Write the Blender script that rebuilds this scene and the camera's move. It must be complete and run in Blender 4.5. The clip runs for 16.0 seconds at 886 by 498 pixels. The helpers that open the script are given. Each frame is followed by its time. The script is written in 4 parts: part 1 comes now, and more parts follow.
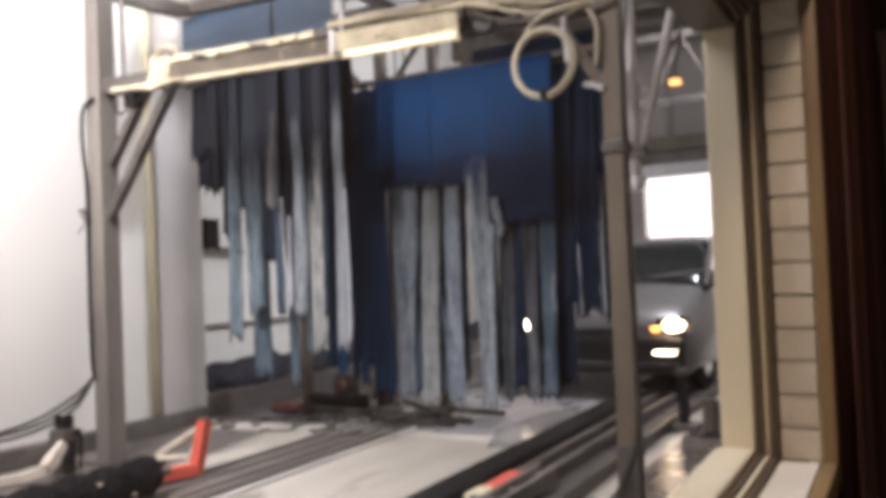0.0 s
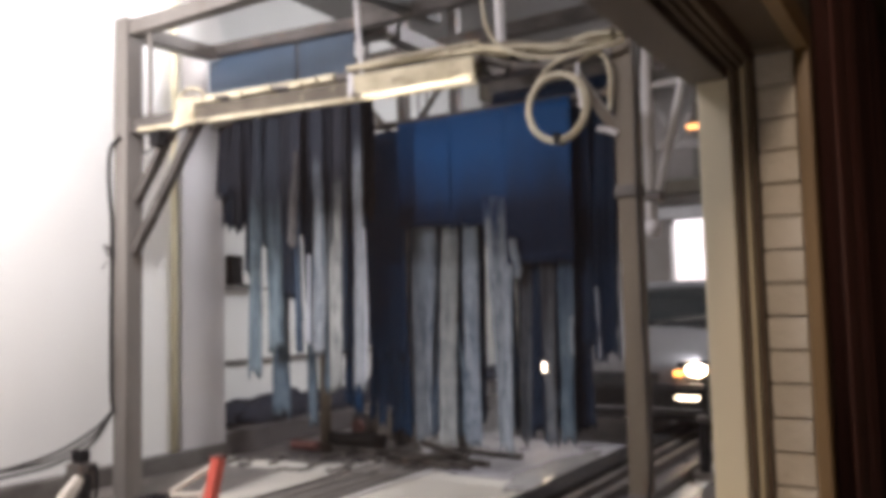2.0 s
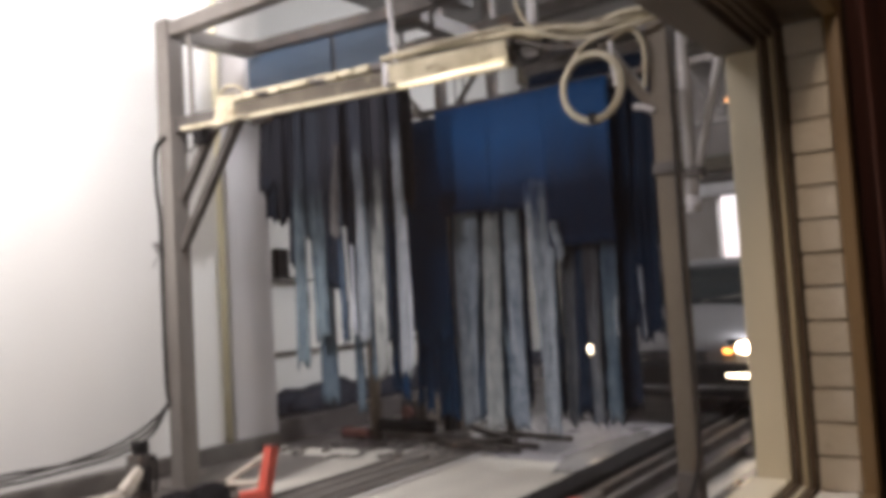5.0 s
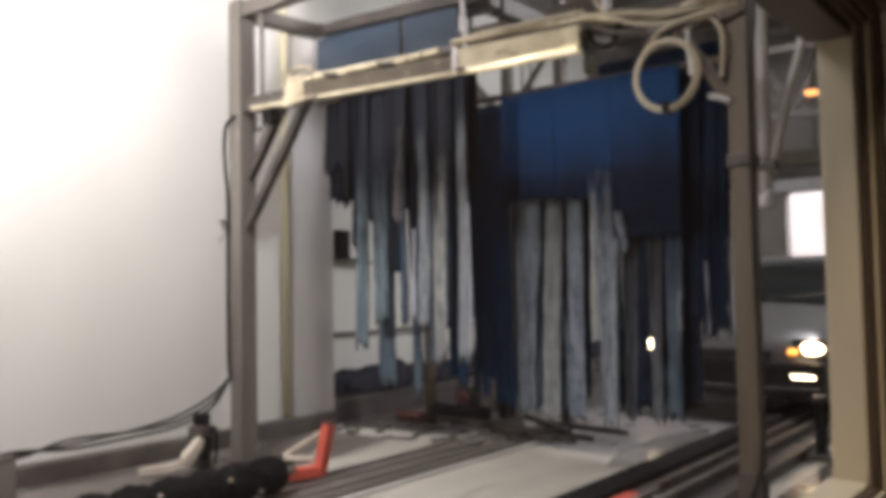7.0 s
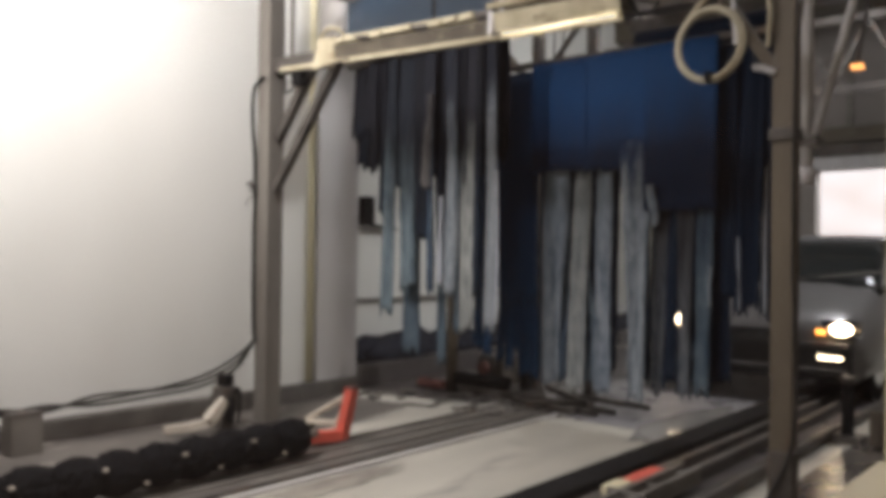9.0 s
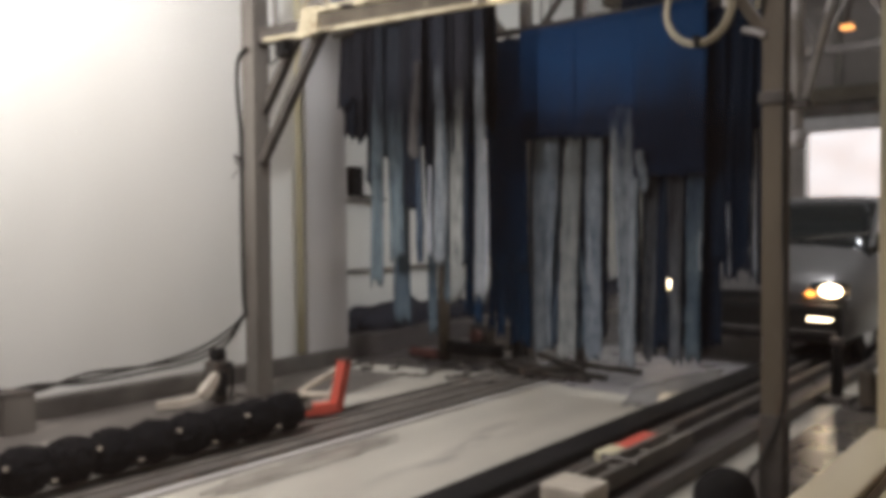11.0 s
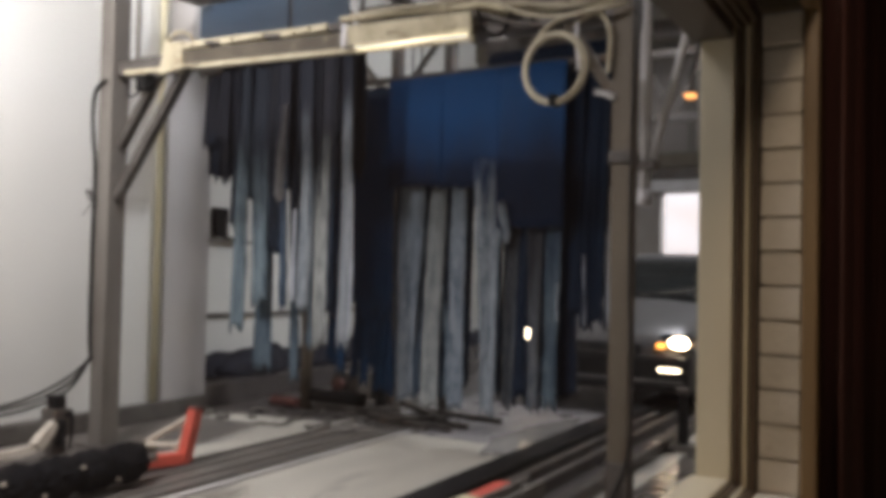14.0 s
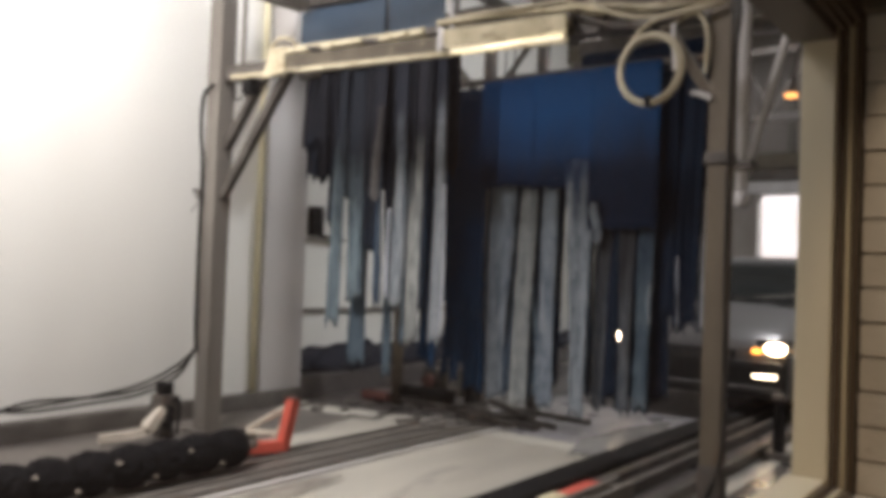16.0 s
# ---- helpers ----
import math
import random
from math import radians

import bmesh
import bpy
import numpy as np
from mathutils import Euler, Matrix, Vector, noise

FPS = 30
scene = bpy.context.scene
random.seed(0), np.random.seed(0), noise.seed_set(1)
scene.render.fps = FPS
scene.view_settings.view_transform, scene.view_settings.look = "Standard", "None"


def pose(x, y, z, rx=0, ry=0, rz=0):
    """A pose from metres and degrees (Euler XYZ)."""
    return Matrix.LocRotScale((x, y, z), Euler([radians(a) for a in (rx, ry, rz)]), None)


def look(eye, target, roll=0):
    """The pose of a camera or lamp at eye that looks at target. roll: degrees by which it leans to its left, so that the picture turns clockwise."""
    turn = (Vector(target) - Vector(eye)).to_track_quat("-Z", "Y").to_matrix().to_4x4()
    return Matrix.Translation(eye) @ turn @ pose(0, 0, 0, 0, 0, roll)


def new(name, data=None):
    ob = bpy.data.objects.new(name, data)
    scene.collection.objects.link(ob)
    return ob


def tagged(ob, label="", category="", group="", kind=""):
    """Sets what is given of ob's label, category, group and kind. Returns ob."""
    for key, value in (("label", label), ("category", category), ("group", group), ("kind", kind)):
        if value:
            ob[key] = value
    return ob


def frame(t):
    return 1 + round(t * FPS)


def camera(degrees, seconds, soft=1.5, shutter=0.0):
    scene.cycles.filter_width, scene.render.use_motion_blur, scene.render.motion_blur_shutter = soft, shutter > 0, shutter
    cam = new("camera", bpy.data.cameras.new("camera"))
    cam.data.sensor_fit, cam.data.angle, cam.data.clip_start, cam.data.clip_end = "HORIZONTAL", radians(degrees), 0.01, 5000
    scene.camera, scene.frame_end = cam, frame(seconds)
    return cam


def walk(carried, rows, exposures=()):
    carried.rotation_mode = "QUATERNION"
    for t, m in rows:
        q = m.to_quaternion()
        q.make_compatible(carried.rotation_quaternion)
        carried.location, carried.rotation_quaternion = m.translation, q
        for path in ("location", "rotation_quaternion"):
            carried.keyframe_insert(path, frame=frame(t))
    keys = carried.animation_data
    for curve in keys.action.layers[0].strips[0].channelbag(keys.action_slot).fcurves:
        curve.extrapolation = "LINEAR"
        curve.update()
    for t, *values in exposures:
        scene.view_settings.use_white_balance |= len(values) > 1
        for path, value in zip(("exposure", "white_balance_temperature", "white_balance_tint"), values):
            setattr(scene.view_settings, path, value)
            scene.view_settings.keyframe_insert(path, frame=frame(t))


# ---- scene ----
cam = camera(57.0, 16.0, soft=6.0, shutter=0.8)
PATH = [
    (0, (0.34, -1.466, 1.317), (-0.656, 0.267, 1.366), -2.3),
    (0.5, (0.346, -1.453, 1.323), (-0.638, 0.285, 1.428), -1.4),
    (1, (0.37, -1.451, 1.325), (-0.639, 0.272, 1.441), -0.9),
    (1.5, (0.404, -1.441, 1.336), (-0.644, 0.258, 1.461), -1.1),
    (2, (0.423, -1.42, 1.341), (-0.633, 0.273, 1.483), -1.4),
    (2.5, (0.439, -1.416, 1.334), (-0.592, 0.291, 1.49), -1.6),
    (3, (0.456, -1.419, 1.338), (-0.556, 0.299, 1.488), -2.1),
    (3.5, (0.467, -1.421, 1.344), (-0.583, 0.276, 1.474), -2.9),
    (6, (0.455, -1.436, 1.321), (-0.752, 0.154, 1.429), -2.0),
    (6.5, (0.439, -1.439, 1.321), (-0.805, 0.125, 1.421), -1.3),
    (7, (0.426, -1.444, 1.317), (-0.836, 0.105, 1.407), -1.0),
    (7.5, (0.404, -1.45, 1.313), (-0.867, 0.093, 1.377), -0.7),
    (8, (0.383, -1.437, 1.316), (-0.905, 0.092, 1.355), -0.3),
    (8.5, (0.36, -1.436, 1.315), (-0.935, 0.087, 1.34), 0.1),
    (9, (0.349, -1.443, 1.307), (-0.95, 0.077, 1.323), 0.7),
    (11.5, (0.333, -1.418, 1.328), (-0.943, 0.121, 1.257), -0.7),
    (12, (0.338, -1.46, 1.318), (-0.943, 0.076, 1.287), -0.7),
    (12.5, (0.355, -1.43, 1.312), (-0.952, 0.084, 1.29), 0.1),
    (13, (0.396, -1.392, 1.319), (-0.847, 0.175, 1.32), 0.3),
    (13.5, (0.389, -1.315, 1.335), (-0.722, 0.348, 1.359), 0.7),
    (14, (0.392, -1.356, 1.317), (-0.642, 0.355, 1.373), 1.2),
    (14.5, (0.401, -1.381, 1.31), (-0.631, 0.331, 1.382), 1.4),
    (15, (0.423, -1.434, 1.299), (-0.65, 0.251, 1.397), 2.0),
    (15.5, (0.428, -1.465, 1.297), (-0.731, 0.164, 1.369), 2.0),
    (16, (0.414, -1.439, 1.306), (-0.797, 0.152, 1.357), 2.1),
]
EXPOSURES = [(0, 0.55, 6330, 15), (1.5, 0.43, 6260, 15), (3.5, 0.33, 6260, 15), (6, 0.03, 6450, 13), (7, -0.09, 6500, 12), (9, -0.27, 6500, 10), (12, -0.33, 6500, 10), (13.5, -0.27, 6270, 11), (14.5, -0.19, 6370, 10), (16, -0.05, 6500, 10)]
walk(cam, [(t, look(eye, target, roll)) for t, eye, target, roll in PATH], EXPOSURES)
# ---------------------------------------------------------------- light
world = bpy.data.worlds.new("world")
scene.world = world
world.use_nodes = True
wn = world.node_tree.nodes
sky = wn.new("ShaderNodeTexSky")
sky.sky_type, sky.sun_disc = "NISHITA", False
sky.sun_elevation, sky.sun_rotation = radians(35), radians(20)
world.node_tree.links.new(sky.outputs[0], wn["Background"].inputs[0])
wn["Background"].inputs[1].default_value = 0.12
scene.view_settings.exposure = 0.0


def area_lamp(name, at, target, sx, sy, watts, color):
    data = bpy.data.lights.new(name, "AREA")
    data.shape, data.size, data.size_y = "RECTANGLE", sx, sy
    data.energy, data.color = watts, color
    ob = new(name, data)
    ob.matrix_world = look(at, target)
    return ob


FAR_Y = 12.0
COOL = (1.0, 0.955, 0.965)
area_lamp("lamp_wall_tube", (-3.85, 0.45, 4.1), (-5.3, 0.7, 1.7), 1.6, 0.2, 170, COOL)
# Unseen fill, added to whiten the recess wall behind the curtains.
area_lamp("lamp_recess_fill", (-1.0, 6.6, 4.93), (-6.0, 7.0, 2.2), 0.25, 2.4, 330, (0.95, 0.96, 1.0))
# Small out-of-view fill added for the white wall beside the curtain.
area_lamp("lamp_side_fill", (-4.85, 3.05, 4.4), (-5.3, 3.2, 0), 0.2, 0.9, 14, COOL)
# Overhead fill added out of view to brighten the lane floor and jamb.
area_lamp("lamp_lane_fill", (-2.3, -0.3, 4.0), (-2.4, 0.6, 0), 2.0, 0.25, 88, COOL)
# Weak fill added under the fitting; no lit tube hangs there.
area_lamp("lamp_gantry_fill", (-2.1, 2.37, 2.60), (-2.1, 2.25, 0), 0.75, 0.04, 0.8, (1.0, 0.90, 0.68))
area_lamp("lamp_corridor", (0.49, -2.0, 2.66), (0.05, 0.6, 1.1), 0.26, 0.26, 17, (1.0, 0.78, 0.56))
# Unseen area light standing in for sky light through the entrance.
area_lamp("daylight_entrance", (-2.0, FAR_Y + 1.4, 3.9), (-2.1, 8.0, 0.6), 3.0, 1.4, 320, (0.95, 0.97, 1.0))

# ---------------------------------------------------------------- materials


def ramp(nt, fac, stops):
    r = nt.nodes.new("ShaderNodeValToRGB")
    while len(r.color_ramp.elements) < len(stops):
        r.color_ramp.elements.new(0.5)
    for e, (p, c) in zip(r.color_ramp.elements, stops):
        e.position, e.color = p, (*c, 1)
    nt.links.new(fac, r.inputs[0])
    return r.outputs[0]


def noise_tex(nt, scale, detail=4.0, stretch=(1, 1, 1), rough=0.55):
    tc = nt.nodes.new("ShaderNodeNewGeometry")
    mp = nt.nodes.new("ShaderNodeMapping")
    mp.inputs["Scale"].default_value = stretch
    n = nt.nodes.new("ShaderNodeTexNoise")
    n.inputs["Scale"].default_value, n.inputs["Detail"].default_value = scale, detail
    n.inputs["Roughness"].default_value = rough
    nt.links.new(tc.outputs["Position"], mp.inputs[0])
    nt.links.new(mp.outputs[0], n.inputs["Vector"])
    return n.outputs[0]


def mix(nt, fac, a, b):
    m = nt.nodes.new("ShaderNodeMix")
    m.data_type = "RGBA"
    for sock, v in ((m.inputs[0], fac), (m.inputs[6], a), (m.inputs[7], b)):
        if isinstance(v, tuple):
            sock.default_value = (*v, 1)
        elif isinstance(v, (int, float)):
            sock.default_value = v
        else:
            nt.links.new(v, sock)
    return m.outputs[2]


def material(name, base, dark, rough=0.6, metal=0.0, big=1.5, fine=25.0, stretch=(1, 1, 1), bump=0.15, spread=(0.35, 0.7),
             stain=None, stain_range=(0.55, 0.75), stain_scale=2.5, vary=0.0, coat=0.0):
    """Two scales of noise between two colours, a stain on top, fine relief."""
    m = bpy.data.materials.new(name)
    m.use_nodes = True
    nt = m.node_tree
    b = nt.nodes["Principled BSDF"]
    n1, n2 = noise_tex(nt, big, 5, stretch), noise_tex(nt, fine, 4, stretch)
    col = ramp(nt, n1, [(spread[0], dark), (spread[1], base)])
    mid = tuple(0.5 * (p + q) for p, q in zip(base, dark))
    col = mix(nt, ramp(nt, n2, [(0.4, (0, 0, 0)), (0.75, (0.45, 0.45, 0.45))]), col, mid)
    if stain:
        s = ramp(nt, noise_tex(nt, stain_scale, 6, stretch, 0.65), [(stain_range[0], (0, 0, 0)), (stain_range[1], (1, 1, 1))])
        col = mix(nt, s, col, stain)
    if vary:
        info = nt.nodes.new("ShaderNodeObjectInfo")
        hsv = nt.nodes.new("ShaderNodeHueSaturation")
        mr = nt.nodes.new("ShaderNodeMapRange")
        mr.inputs["To Min"].default_value, mr.inputs["To Max"].default_value = 1 - vary, 1 + vary
        nt.links.new(info.outputs["Random"], mr.inputs[0])
        nt.links.new(mr.outputs[0], hsv.inputs["Value"])
        nt.links.new(col, hsv.inputs["Color"])
        col = hsv.outputs[0]
    nt.links.new(col, b.inputs["Base Color"])
    b.inputs["Metallic"].default_value = metal
    rr = nt.nodes.new("ShaderNodeMapRange")
    rr.inputs["To Min"].default_value, rr.inputs["To Max"].default_value = max(0.03, rough - 0.12), min(1, rough + 0.12)
    nt.links.new(n1, rr.inputs[0])
    nt.links.new(rr.outputs[0], b.inputs["Roughness"])
    if coat:
        b.inputs["Coat Weight"].default_value = coat
    if bump:
        bp = nt.nodes.new("ShaderNodeBump")
        bp.inputs["Strength"].default_value, bp.inputs["Distance"].default_value = bump, 0.01
        nt.links.new(n2, bp.inputs["Height"])
        nt.links.new(bp.outputs[0], b.inputs["Normal"])
    return m


def glowing(name, color, strength):
    m = bpy.data.materials.new(name)
    m.use_nodes = True
    b = m.node_tree.nodes["Principled BSDF"]
    b.inputs["Base Color"].default_value = (*color, 1)
    b.inputs["Emission Color"].default_value = (*color, 1)
    b.inputs["Emission Strength"].default_value = strength
    return m


def cloth(name, low, high, edge, z_mid, z_soft, rough=0.6, grain=13, folds=0.35, rag=2.4, differ=0.5):
    """Dyed cloth: low colour (bleached, soaped on pale strips), then a ragged edge to the high colour."""
    m = bpy.data.materials.new(name)
    m.use_nodes = True
    nt = m.node_tree
    b = nt.nodes["Principled BSDF"]
    geo = nt.nodes.new("ShaderNodeNewGeometry")
    sep = nt.nodes.new("ShaderNodeSeparateXYZ")
    nt.links.new(geo.outputs["Position"], sep.inputs[0])
    n1 = noise_tex(nt, grain, 6, (1, 1, 0.13), 0.65)
    n2 = noise_tex(nt, 34, 5, (1, 1, 0.06), 0.6)
    info = nt.nodes.new("ShaderNodeObjectInfo")
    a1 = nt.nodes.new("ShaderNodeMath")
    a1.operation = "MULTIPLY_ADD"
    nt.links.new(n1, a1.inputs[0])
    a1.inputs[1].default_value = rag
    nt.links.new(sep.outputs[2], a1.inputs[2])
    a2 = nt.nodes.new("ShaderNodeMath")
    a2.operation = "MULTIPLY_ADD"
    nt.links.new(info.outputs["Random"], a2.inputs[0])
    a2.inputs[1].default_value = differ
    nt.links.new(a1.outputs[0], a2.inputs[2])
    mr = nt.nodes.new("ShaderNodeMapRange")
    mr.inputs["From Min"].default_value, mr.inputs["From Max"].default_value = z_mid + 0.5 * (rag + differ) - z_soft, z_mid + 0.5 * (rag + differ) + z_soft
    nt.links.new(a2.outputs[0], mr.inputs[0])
    n3 = noise_tex(nt, 21, 6, (1, 1, 0.4), 0.7)
    a3 = nt.nodes.new("ShaderNodeMath")
    a3.operation = "ADD"
    nt.links.new(n2, a3.inputs[0])
    nt.links.new(n3, a3.inputs[1])
    a4 = nt.nodes.new("ShaderNodeMath")
    a4.operation = "MULTIPLY"
    nt.links.new(a3.outputs[0], a4.inputs[0])
    a4.inputs[1].default_value = 0.5
    streak = ramp(nt, a4.outputs[0], [(0.40, edge), (0.58, low)])
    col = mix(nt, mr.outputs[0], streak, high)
    nt.links.new(col, b.inputs["Base Color"])
    b.inputs["Roughness"].default_value = rough
    b.inputs["Specular IOR Level"].default_value = 0.07
    bp = nt.nodes.new("ShaderNodeBump")
    bp.inputs["Strength"].default_value, bp.inputs["Distance"].default_value = folds, 0.01
    nt.links.new(n2, bp.inputs["Height"])
    nt.links.new(bp.outputs[0], b.inputs["Normal"])
    return m


M_WALL = material("white_wall", (0.79, 0.778, 0.722), (0.67, 0.66, 0.605), 0.35, big=0.7, fine=40, stretch=(1, 1, 0.35), bump=0.04,
                  stain=(0.55, 0.52, 0.46), stain_range=(0.66, 0.95), stain_scale=1.2)
M_GRIME = material("grimy_floor", (0.18, 0.16, 0.138), (0.085, 0.075, 0.065), 0.55, big=2.5, stretch=(1, 0.4, 1), bump=0.3, stain=(0.33, 0.30, 0.26), stain_range=(0.56, 0.7), stain_scale=4)
M_SMEAR = material("brown_smear", (0.44, 0.41, 0.35), (0.16, 0.14, 0.115), 0.5, big=9, fine=30, stretch=(1, 0.35, 1), bump=0.25)
M_KERB = material("dirty_kerb", (0.16, 0.145, 0.125), (0.07, 0.062, 0.055), 0.6, big=4)
M_FLOOR = material("wet_concrete", (0.60, 0.57, 0.485), (0.43, 0.405, 0.345), 0.40, big=1.6, fine=22, stretch=(1.6, 0.4, 1), bump=0.2,
                   stain=(0.20, 0.18, 0.165), stain_range=(0.55, 0.72), stain_scale=2.0)
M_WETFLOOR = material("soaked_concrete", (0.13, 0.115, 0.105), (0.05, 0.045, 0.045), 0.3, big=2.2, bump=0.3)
M_CEIL = material("ceiling_sheet", (0.215, 0.20, 0.19), (0.15, 0.138, 0.128), 0.6, big=1.0)
M_FARWALL = material("grey_block_wall", (0.31, 0.275, 0.25), (0.20, 0.178, 0.162), 0.7, big=1.4)
M_STEEL = material("grimy_galvanised_steel", (0.25, 0.23, 0.20), (0.15, 0.132, 0.112), 0.5, 0.3, big=3, fine=40, stretch=(1, 1, 0.3),
                   stain=(0.13, 0.09, 0.06), stain_range=(0.6, 0.8), stain_scale=5)
M_FACE = material("grimy_brown_steel", (0.155, 0.13, 0.092), (0.085, 0.07, 0.05), 0.6, 0.1, big=5, stain=(0.40, 0.34, 0.22), stain_range=(0.62, 0.75), stain_scale=8)
M_PILE = material("sodden_dark_cloth", (0.012, 0.015, 0.028), (0.006, 0.007, 0.014), 0.8, big=5)
M_DARKSTEEL = material("dark_steel", (0.14, 0.125, 0.11), (0.06, 0.052, 0.046), 0.5, 0.4, big=4, stain=(0.17, 0.10, 0.06), stain_scale=6)
M_CRUST = material("limed_cream_paint", (0.66, 0.60, 0.42), (0.42, 0.36, 0.23), 0.7, big=6, fine=30, bump=0.5,
                   stain=(0.20, 0.14, 0.08), stain_range=(0.58, 0.7), stain_scale=9)
M_RUSTPOST = material("rust_stained_steel", (0.175, 0.143, 0.10), (0.09, 0.07, 0.05), 0.6, 0.2, big=3, stretch=(1, 1, 0.25),
                      stain=(0.10, 0.06, 0.035), stain_range=(0.58, 0.72), stain_scale=5)
M_WHITEPIPE = material("white_plastic_pipe", (0.66, 0.65, 0.64), (0.48, 0.46, 0.45), 0.4, big=5, stretch=(1, 1, 0.3))
M_HOSE = material("cream_hose", (0.52, 0.47, 0.35), (0.36, 0.31, 0.21), 0.5, big=7)
M_BLACK = material("black_rubber", (0.016, 0.015, 0.015), (0.008, 0.008, 0.008), 0.8, big=6, bump=0.4)
M_CABLE = material("dusty_black_cable", (0.055, 0.05, 0.047), (0.03, 0.028, 0.026), 0.7, big=9)
M_BRISTLE = material("black_bristle", (0.014, 0.013, 0.014), (0.006, 0.006, 0.007), 0.95, big=30, fine=140, bump=1.0)
for m in (M_BLACK, M_BRISTLE, M_CABLE):
    m.node_tree.nodes["Principled BSDF"].inputs["Specular IOR Level"].default_value = 0.12
M_RED = material("orange_red_paint", (0.72, 0.13, 0.085), (0.55, 0.09, 0.06), 0.5, big=6, stain=(0.25, 0.08, 0.05), stain_range=(0.68, 0.8), stain_scale=8)
M_DULLRED = material("dull_red_paint", (0.14, 0.046, 0.036), (0.08, 0.03, 0.024), 0.6, big=9)
M_CREAM = material("cream_bracket", (0.66, 0.60, 0.50), (0.46, 0.41, 0.33), 0.5, big=8)
M_YELLOW = material("yellowed_pipe", (0.74, 0.69, 0.48), (0.62, 0.56, 0.36), 0.45, big=4)
M_SHEET = material("grey_sheet_cladding", (0.62, 0.60, 0.58), (0.50, 0.48, 0.46), 0.35, 0.1, big=2, stretch=(1, 1, 0.15))
M_BRICK = material("painted_brick", (0.70, 0.65, 0.56), (0.58, 0.53, 0.44), 0.5, big=6, fine=50, bump=0.35, vary=0.06,
                   stain=(0.40, 0.33, 0.24), stain_range=(0.62, 0.8), stain_scale=10)
M_MORTAR = material("mortar", (0.34, 0.29, 0.23), (0.20, 0.165, 0.125), 0.8, big=12)
M_FRAME = material("cream_window_frame", (0.70, 0.635, 0.465), (0.58, 0.52, 0.375), 0.4, big=4, stretch=(1, 1, 0.2), bump=0.05,
                   stain=(0.33, 0.27, 0.18), stain_range=(0.68, 0.9), stain_scale=4)
# Cream head frame; the shade under the head is put into this brown.
M_HEADFRAME = material("shaded_head_frame", (0.10, 0.078, 0.058), (0.06, 0.047, 0.035), 0.55, big=4)
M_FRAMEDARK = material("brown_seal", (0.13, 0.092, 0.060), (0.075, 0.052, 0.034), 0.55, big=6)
M_TRIM = material("varnished_trim", (0.30, 0.20, 0.095), (0.18, 0.115, 0.055), 0.4, big=5, stretch=(1, 1, 0.12))
M_PANEL = material("dark_red_brown_panel", (0.105, 0.040, 0.034), (0.055, 0.023, 0.020), 0.6, big=3, stretch=(1, 1, 0.1), vary=0.25)
M_ROOM = material("corridor_paint", (0.20, 0.15, 0.11), (0.14, 0.10, 0.075), 0.7)
# Blue aprons: near-black towards the foot, blue above.
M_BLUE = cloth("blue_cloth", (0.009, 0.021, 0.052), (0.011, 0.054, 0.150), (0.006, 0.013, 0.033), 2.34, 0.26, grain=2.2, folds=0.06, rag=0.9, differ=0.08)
M_BLUEDEEP = cloth("deeper_blue_cloth", (0.009, 0.019, 0.046), (0.011, 0.052, 0.144), (0.006, 0.012, 0.030), 2.40, 0.26, grain=2.2, folds=0.06, rag=0.9, differ=0.08)
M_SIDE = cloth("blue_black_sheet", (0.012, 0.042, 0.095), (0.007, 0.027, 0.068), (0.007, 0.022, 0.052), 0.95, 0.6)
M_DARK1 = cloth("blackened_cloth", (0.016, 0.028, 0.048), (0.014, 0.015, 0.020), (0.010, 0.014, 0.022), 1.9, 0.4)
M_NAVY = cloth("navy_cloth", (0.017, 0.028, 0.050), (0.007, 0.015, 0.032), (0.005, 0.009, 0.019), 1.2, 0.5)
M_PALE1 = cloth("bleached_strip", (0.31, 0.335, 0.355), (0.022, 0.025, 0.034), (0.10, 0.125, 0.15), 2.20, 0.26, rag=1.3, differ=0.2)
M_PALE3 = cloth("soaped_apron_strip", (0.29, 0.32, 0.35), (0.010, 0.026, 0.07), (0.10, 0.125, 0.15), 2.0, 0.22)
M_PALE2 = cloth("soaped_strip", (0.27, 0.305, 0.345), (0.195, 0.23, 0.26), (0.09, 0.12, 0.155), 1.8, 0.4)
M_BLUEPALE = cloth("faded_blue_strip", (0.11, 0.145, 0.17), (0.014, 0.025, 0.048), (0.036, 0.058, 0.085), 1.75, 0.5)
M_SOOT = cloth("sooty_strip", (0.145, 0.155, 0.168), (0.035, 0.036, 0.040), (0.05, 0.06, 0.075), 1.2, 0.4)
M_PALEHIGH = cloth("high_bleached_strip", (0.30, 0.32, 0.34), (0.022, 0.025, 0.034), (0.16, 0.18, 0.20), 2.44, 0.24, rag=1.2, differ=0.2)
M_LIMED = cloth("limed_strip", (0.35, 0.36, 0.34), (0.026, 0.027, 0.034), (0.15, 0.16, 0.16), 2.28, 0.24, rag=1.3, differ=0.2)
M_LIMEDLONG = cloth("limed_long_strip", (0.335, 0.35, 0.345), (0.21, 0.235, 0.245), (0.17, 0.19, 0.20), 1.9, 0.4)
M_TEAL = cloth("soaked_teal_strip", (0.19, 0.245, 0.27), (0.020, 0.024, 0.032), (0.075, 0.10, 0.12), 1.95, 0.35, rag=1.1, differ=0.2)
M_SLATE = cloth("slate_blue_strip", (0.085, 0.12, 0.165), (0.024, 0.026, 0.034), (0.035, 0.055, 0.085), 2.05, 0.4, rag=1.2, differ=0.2)
